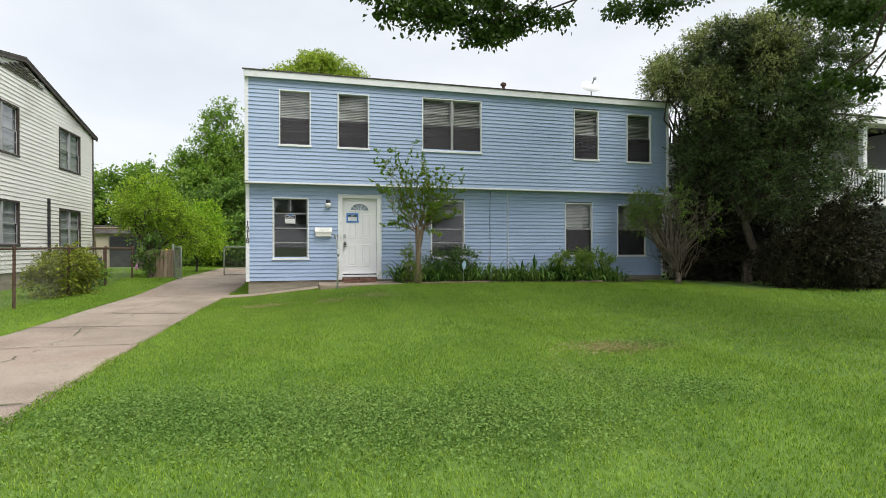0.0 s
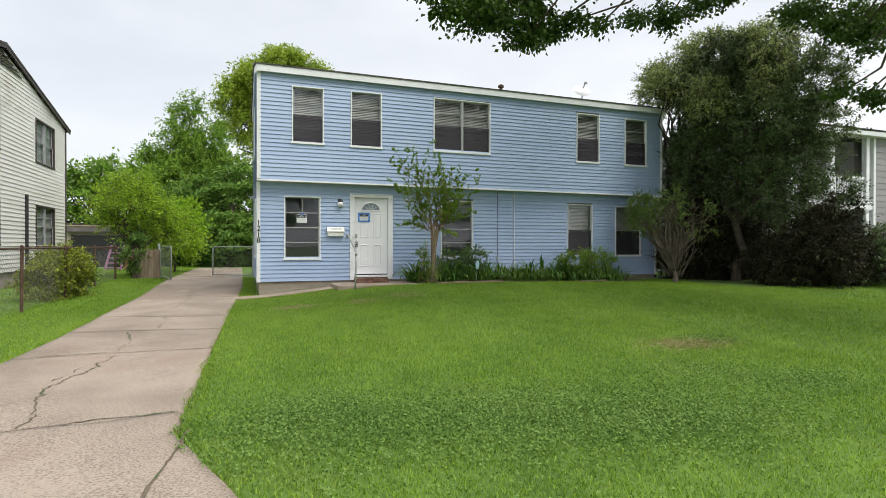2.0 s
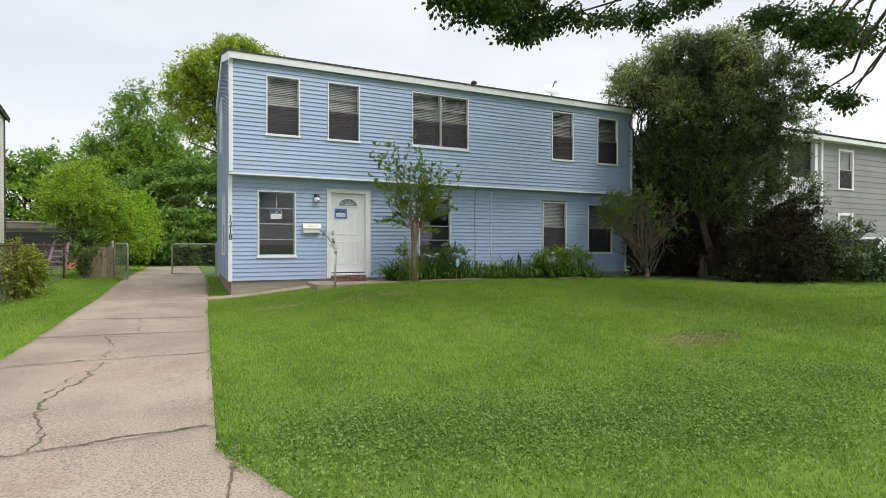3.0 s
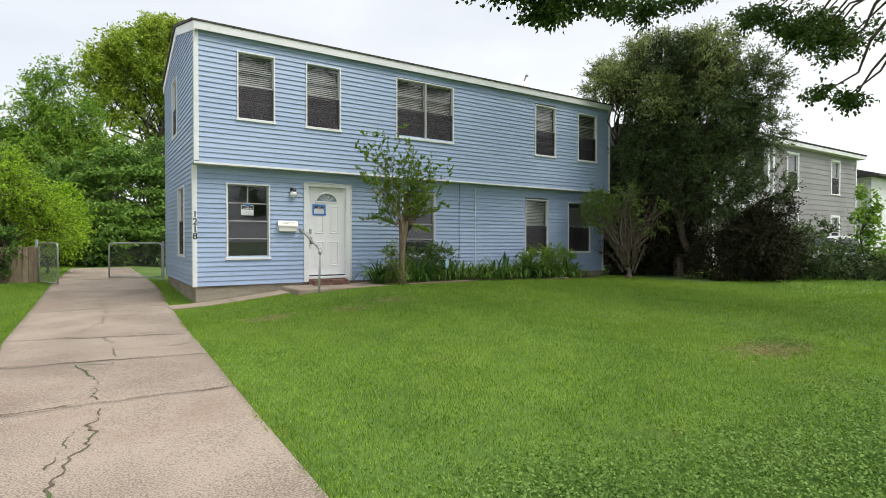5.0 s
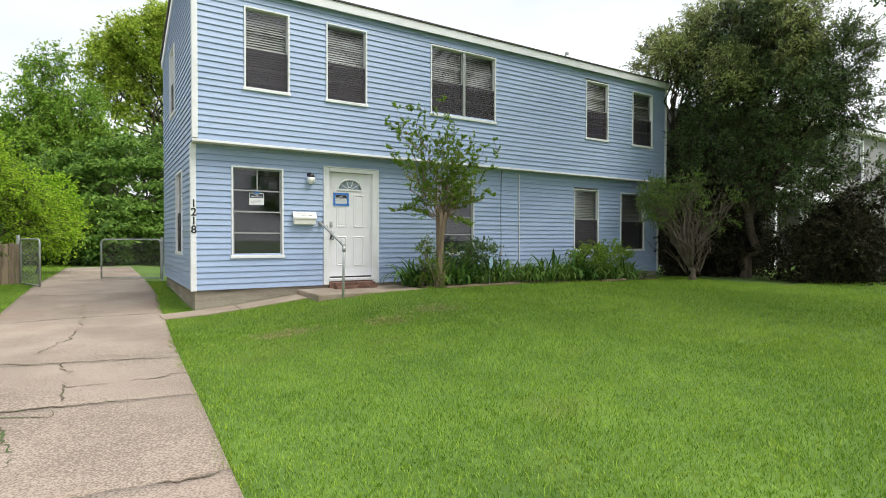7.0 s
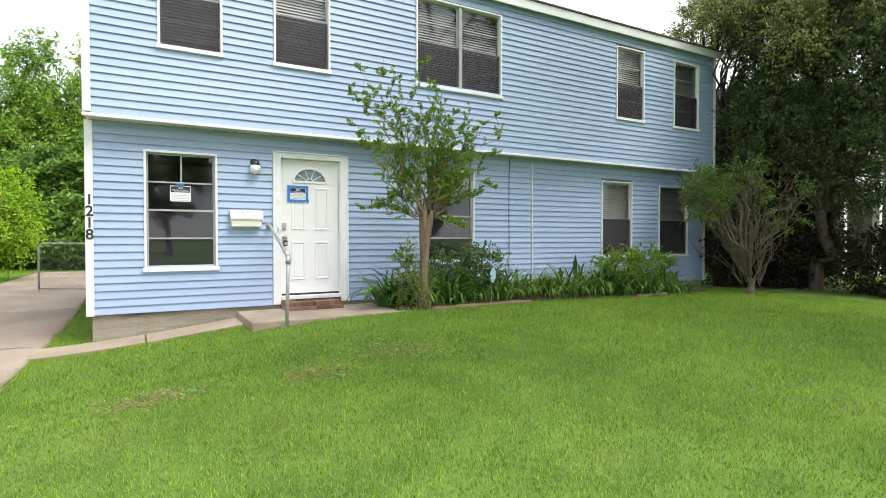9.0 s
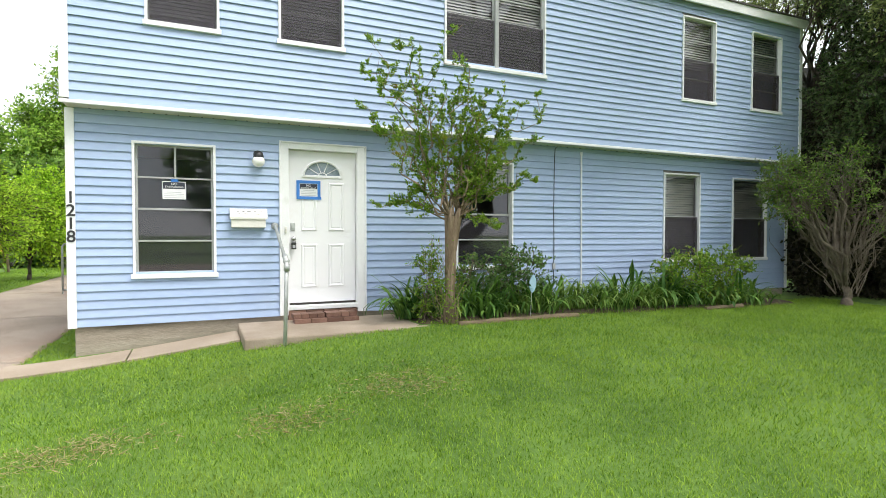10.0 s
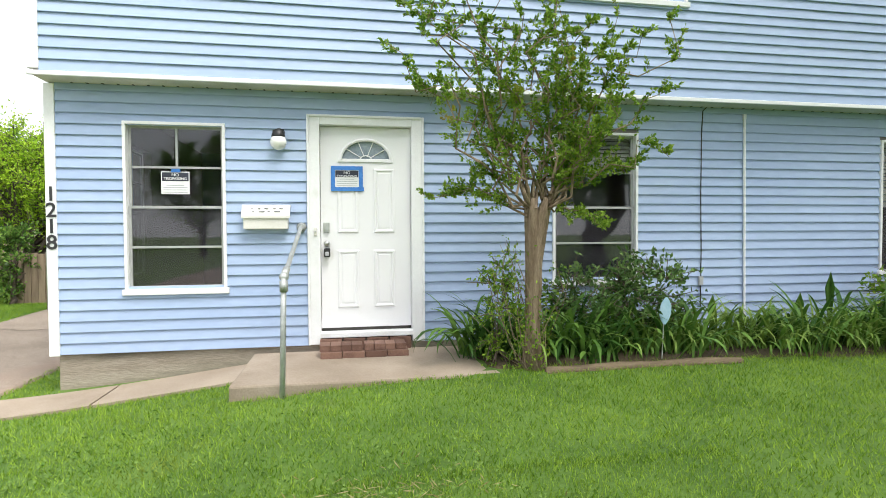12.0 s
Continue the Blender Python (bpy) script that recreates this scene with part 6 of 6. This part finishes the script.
part("wall_core", s, CREAM, nh)
part("foundation", Shape().box(NX - 0.25, NX - 0.02, NY0, NY1, 0.2, 0.845), FOUND, nh)
part("corner_board", Shape().rbox(NX - 0.05, NX + 0.045, NY1 - 0.06, NY1 + 0.03, 0.8, NZ), DKTRIM, nh, "dark corner board")
solo("neighbour_house", Shape().box(NX - 9, NX - 0.26, NY0, NY1, 0.2, NZ), CREAM, "body of the cream neighbouring house", "house", kind="structure")
to_east = Matrix.Translation((NX, 0, 0)) @ Matrix.Rotation(radians(90), 4, "Z")
nlap = lap_mesh("siding_board", 0.118, 0.028, CREAM)


def ngable(z, a0, a1):
    if z > NZ:
        k = (z - NZ) / (NZR - NZ)
        return NY0 + (NYR - NY0) * k + 0.1, NY1 + (NYR - NY1) * k - 0.1
    return a0, a1


lay_boards(nh, nlap, NY0, NY1 - 0.06, 0.86, NZR - 0.25, 0.118, NWIN, lambda a, n, z: to_east @ Matrix.Translation((a, 0, z)) @ Matrix.Diagonal((n, 1, 1, 1)), ngable)
for i, (a, b, c, d) in enumerate(NWIN):
    window("window_%d" % (20 + i), a, b, c, d, to_east, "double", "dark-framed paired sash window with pale panes", trim=DKTRIM, sash=ALU, tw=0.05, screen=False)
    # pale sheet added to lighten the panes, for blinds and reflected sky
    solo("curtain", Shape().box(NX - 0.11, NX - 0.075, a, b, c, d), mat("pale_pane_backing", (0.55, 0.57, 0.58), (0.66, 0.68, 0.69), scale=2, fine=30, rough=0.8, bump=0.1), "pale sheet behind the window, added to lighten its panes", "curtain", at=((NX, a, c)))
nroof = thing("roof_neighbour", (NX - 4, NYR, NZ), "grey gable roof of the neighbouring house", "roof", kind="structure")
for ye, sg in ((NY0 - 0.28, -1), (NY1 + 0.28, 1)):
    ze = NZ - 0.03
    part("roof_slope", Shape().prism([(ye, ze + 0.06), (NYR, NZR + 0.16), (NYR, NZR + 0.1), (ye, ze)], NX - 9.3, NX + 0.12, "x"), SHINGLE, nroof)
    part("rake_board", Shape().prism([(ye, ze), (NYR, NZR + 0.095), (NYR, NZR + 0.0), (ye, ze - 0.09)], NX + 0.07, NX + 0.11, "x"), DKTRIM, nroof, "dark rake board")
    part("rake_soffit", Shape().prism([(ye, ze - 0.005), (NYR, NZR + 0.09), (NYR, NZR + 0.07), (ye, ze - 0.03)], NX - 0.1, NX + 0.069, "x"), DKTRIM, nroof)
gv = thing("gable_vent", (NX, NYR, 6.4), "triangular brown louvred gable vent", "vent", kind="structure")
for k in range(6):
    z = 6.42 + 0.085 * k
    half = (NZR - 0.06 - z) * (NY1 - NYR) / (NZR - NZ) * 0.62
    part("slat", Shape().add([(NX + a, NYR + sg * half, z + b) for sg in (-1, 1) for a, b in ((0.015, 0.06), (0.055, 0.0), (0.06, 0.012), (0.02, 0.07))],
                             [(0, 1, 2, 3), (7, 6, 5, 4), (0, 4, 5, 1), (1, 5, 6, 2), (2, 6, 7, 3), (3, 7, 4, 0)]), DKTRIM, gv)
downs = thing("downspout", (NX + 0.08, 20.4, 1.6), "black pipe on the cream wall", "pipe")
part("pipe", Shape().tube([(NX + 0.06, 20.4, 0.9), (NX + 0.06, 20.4, 3.1)], 0.045, 8), BLACK, downs)


def ac_unit(at):
    x, y, z = at
    u = thing("air_conditioner", at, "dark grey outdoor air conditioner unit by the wall", "air conditioner", "air conditioners")
    part("pad", Shape().rbox(x - 0.45, x + 0.45, y - 0.45, y + 0.45, z - 0.08, z + 0.06), WALKCON, u)
    part("cabinet", Shape().rbox(x - 0.38, x + 0.38, y - 0.38, y + 0.38, z + 0.061, z + 0.86, 0.03), DKTRIM, u)
    part("top_grille", Shape().tube([(x, y, z + 0.862), (x, y, z + 0.885)], [0.34, 0.33], 20), BLACK, u)
    for k in range(9):
        part("louvre", Shape().rbox(x + 0.378, x + 0.392, y - 0.34, y + 0.34, z + 0.13 + 0.078 * k, z + 0.16 + 0.078 * k, 0.004), BLACK, u)


ac_unit((-7.1, 19.4, 0.36))
ac_unit((-7.1, 20.9, 0.36))

# swing set and shed in the neighbour's back yard
sw = thing("swing_set", (-8.2, 29.5, 0.45), "worn swing set with purple ladder and yellow swing", "swing set")
PURPLE = mat("faded_purple_plastic", (0.20, 0.08, 0.16), (0.34, 0.16, 0.26), scale=3, fine=40, rough=0.5, bump=0.05)
YELLOW = mat("yellow_plastic", (0.60, 0.42, 0.02), (0.75, 0.55, 0.05), scale=3, fine=40, rough=0.4, bump=0.02)
ORANGE = mat("red_orange_plastic", (0.25, 0.06, 0.035), (0.36, 0.11, 0.06), scale=3, fine=40, rough=0.4, bump=0.02)
part("top_bar", Shape().tube([(-9.6, 29.5, 2.45), (-6.0, 29.5, 2.45)], 0.04, 8), WOOD, sw)
for x in (-9.6, -6.0):
    for dy in (-0.8, 0.8):
        part("leg", Shape().tube([(x, 29.5, 2.45), (x - 0.1, 29.5 + dy, 0.35)], 0.04, 8), WOOD, sw)
lad = part("ladder", Shape().tube([(-7.7, 28.9, 0.4), (-7.5, 29.4, 1.6)], 0.05, 8).tube([(-7.05, 28.9, 0.4), (-7.0, 29.4, 1.6)], 0.05, 8), PURPLE, sw, "purple plastic ladder")
for k in range(5):
    t = 0.12 + 0.19 * k
    part("rung", Shape().rbox(-7.7 + 0.2 * t, -7.04, 28.9 + 0.5 * t - 0.03, 28.9 + 0.5 * t + 0.03, 0.4 + 1.2 * t, 0.46 + 1.2 * t), PURPLE, lad)
part("slide", Shape().prism([(29.2, 0.45), (29.8, 1.1), (29.9, 1.05), (29.35, 0.42)], -7.0, -6.65, "x"), ORANGE, sw, "red-orange slide")
for x in (-6.35, -6.0):
    part("chain", Shape().tube([(x - 0.1, 29.5, 2.4), (x - 0.1, 29.5, 1.2)], 0.01, 5), BLACK, sw)
part("swing_seat", Shape().rbox(-6.5, -6.05, 29.3, 29.65, 1.1, 1.45, 0.06), YELLOW, sw, "yellow plastic swing seat")
shed = thing("shed", (-9.5, 33.5, 0.4), "low beige shed with a black panel for its shadowed front", "shed")
part("wall", Shape().box(-11.5, -7.2, 33.2, 35.0, 0.3, 2.3), mat("beige_board", (0.42, 0.36, 0.27), (0.54, 0.47, 0.37), scale=1, fine=30, rough=0.8, bump=0.1), shed)
# black panel on the solid wall, painted in place of a shaded interior
part("opening", Shape().box(-10.0, -7.3, 33.1, 33.19, 0.4, 2.1), BLACK, shed)
part("roof", Shape().prism([(33.0, 2.3), (34.1, 2.75), (35.2, 2.3), (35.2, 2.24), (33.0, 2.24)], -11.8, -6.9, "x"), SHINGLE, shed)

# ---- grey house beyond the evergreens ----
RY, RX0, RX1, RZ = 14.8, 20.7, 29.0, 5.75
gh = thing("wall_grey_house", (RX0, RY, 0.4), "grey lap-sided front wall of the next house", "wall", kind="structure")
RWIN = [(21.85, 22.95, 3.9, 5.55), (26.1, 27.1, 3.9, 5.55), (21.85, 22.95, 1.3, 2.9), (26.1, 27.1, 1.3, 2.9)]
s = Shape()
for p, q, lo, hi in wall_boxes(RX0, RX1, 0.5, RZ, RWIN):
    s.box(p, q, RY, RY + 0.2, lo, hi)
part("wall_core", s, GREYSID, gh)
rlap = lap_mesh("siding_board", 0.235, 0.022, GREYSID)
lay_boards(gh, rlap, RX0 + 0.1, RX1 - 0.1, 0.52, RZ - 0.1, 0.235, RWIN, lambda a, n, z: Matrix.Translation((a, RY, z)) @ Matrix.Diagonal((n, 1, 1, 1)))
for x in (RX0, RX1 - 0.1):
    part("corner_board", Shape().rbox(x - 0.02, x + 0.1, RY - 0.035, RY + 0.1, 0.5, RZ), WHITE, gh)
for i, (a, b, c, d) in enumerate(RWIN):
    window("window_%d" % (30 + i), a, b, c, d, Matrix.Translation((0, RY, 0)), "plain", "white-framed sash window in the grey wall", sash=WHITE, tw=0.1, blind=(c + d) / 2)
body = solo("grey_house", Shape().box(RX0, RX1, RY + 0.7, RY + 8, 0.3, RZ).box(16.2, RX0 - 0.02, RY + 1.8, RY + 8, 0.3, RZ), GREYSID, "body of the grey two-storey house", "house", kind="structure")
porch = thing("porch_grey_house", (18.5, RY, 0.4), "two-tier white porch of the grey house", "porch", kind="structure")
part("deck", Shape().box(16.2, RX0 - 0.02, RY, RY + 1.79, 3.0, 3.3), WHITE, porch)
for x in (16.3, 18.4, 20.35):
    part("column", Shape().rbox(x, x + 0.18, RY + 0.02, RY + 0.2, 0.35, 2.99), WHITE, porch)
    part("column", Shape().rbox(x, x + 0.18, RY + 0.02, RY + 0.2, 3.31, RZ), WHITE, porch)
part("railing", Shape().rbox(16.5, 18.4, RY + 0.06, RY + 0.14, 4.15, 4.25).rbox(18.6, 20.3, RY + 0.06, RY + 0.14, 4.15, 4.25), WHITE, porch)
for k in range(28):
    x = 16.55 + 0.135 * k
    if not 18.35 < x < 18.6:
        part("baluster", Shape().box(x, x + 0.04, RY + 0.08, RY + 0.12, 3.31, 4.149), WHITE, porch)
groof = thing("roof_grey_house", (22, RY + 4, RZ), "low roof of the grey house with white fascia", "roof", kind="structure")
part("fascia", Shape().rbox(16.0, RX1 + 0.3, RY - 0.3, RY - 0.26, RZ + 0.0, RZ + 0.22), WHITE, groof)
part("soffit", Shape().box(16.0, RX1 + 0.3, RY - 0.259, RY + 0.3, RZ + 0.005, RZ + 0.03), SOFFIT, groof)
part("roof_slope", Shape().prism([(RY - 0.35, RZ + 0.225), (RY + 4, RZ + 1.0), (RY + 8.4, RZ + 0.2), (RY + 8.4, RZ + 0.1), (RY - 0.25, RZ + 0.1)], 15.95, RX1 + 0.35, "x"), SHINGLE, groof)
far = thing("far_house", (36, 18, 0.4), "white house farther down the street", "house", kind="structure")
part("wall", Shape().box(31.5, 42, 15.0, 23, 0.3, 5.2), WHITE, far)
part("roof", Shape().prism([(14.5, 5.2), (19, 6.6), (23.5, 5.2), (23.5, 5.1), (14.5, 5.1)], 31, 42.5, "x"), SHINGLE, far)

# parked car, mostly behind the shrubs
car = thing("car", (19.6, 12.6, 0.36), "white parked hatchback behind the shrubs", "car")
CARWHITE = mat("white_car_paint", (0.72, 0.73, 0.74), (0.78, 0.79, 0.8), scale=1, fine=40, rough=0.2, bump=0)
CARGLASS = mat("dark_car_glass", (0.02, 0.025, 0.03), (0.04, 0.045, 0.05), scale=2, fine=30, rough=0.08, bump=0)
X0, Y0, Z0 = 19.6, 12.6, 0.36
prof = [(-2.1, 0.25), (-2.15, 0.6), (-1.9, 0.85), (-1.0, 0.95), (-0.45, 1.42), (0.2, 1.5), (1.2, 1.45), (1.95, 0.98), (2.1, 0.9), (2.12, 0.3)]
sh = Shape().prism([(X0 + u, Z0 + w) for u, w in prof], Y0 - 0.85, Y0 + 0.85, "y")
part("body", sh, CARWHITE, car)
for sgn in (-1, 1):
    yy = Y0 + sgn * 0.853
    part("side_window", Shape().prism([(X0 - 0.75, Z0 + 0.98), (X0 - 0.38, Z0 + 1.36), (X0 + 0.2, Z0 + 1.42), (X0 + 1.1, Z0 + 1.38), (X0 + 1.5, Z0 + 1.0)], yy - 0.004, yy + 0.004, "y"), CARGLASS, car)
    for u in (-1.35, 1.35):
        wh = part("wheel", Shape().tube([(X0 + u, yy - 0.1 * sgn, Z0 + 0.31), (X0 + u, yy + 0.02 * sgn, Z0 + 0.31)], 0.31, 20), BLACK, car)
        part("rim", Shape().tube([(X0 + u, yy + 0.018 * sgn, Z0 + 0.31), (X0 + u, yy + 0.03 * sgn, Z0 + 0.31)], [0.2, 0.18], 16), CHROME, wh)
    part("headlight", Shape().rbox(X0 - 2.16, X0 - 2.0, Y0 + sgn * 0.65 - 0.12, Y0 + sgn * 0.65 + 0.12, Z0 + 0.62, Z0 + 0.76, 0.02), GLOBE, car)
part("windscreen", Shape().add([(X0 - 0.98, Y0 - 0.75, Z0 + 0.975), (X0 - 0.98, Y0 + 0.75, Z0 + 0.975), (X0 - 0.47, Y0 + 0.68, Z0 + 1.41), (X0 - 0.47, Y0 - 0.68, Z0 + 1.41)], [(0, 1, 2, 3)]), CARGLASS, car, fix=False)
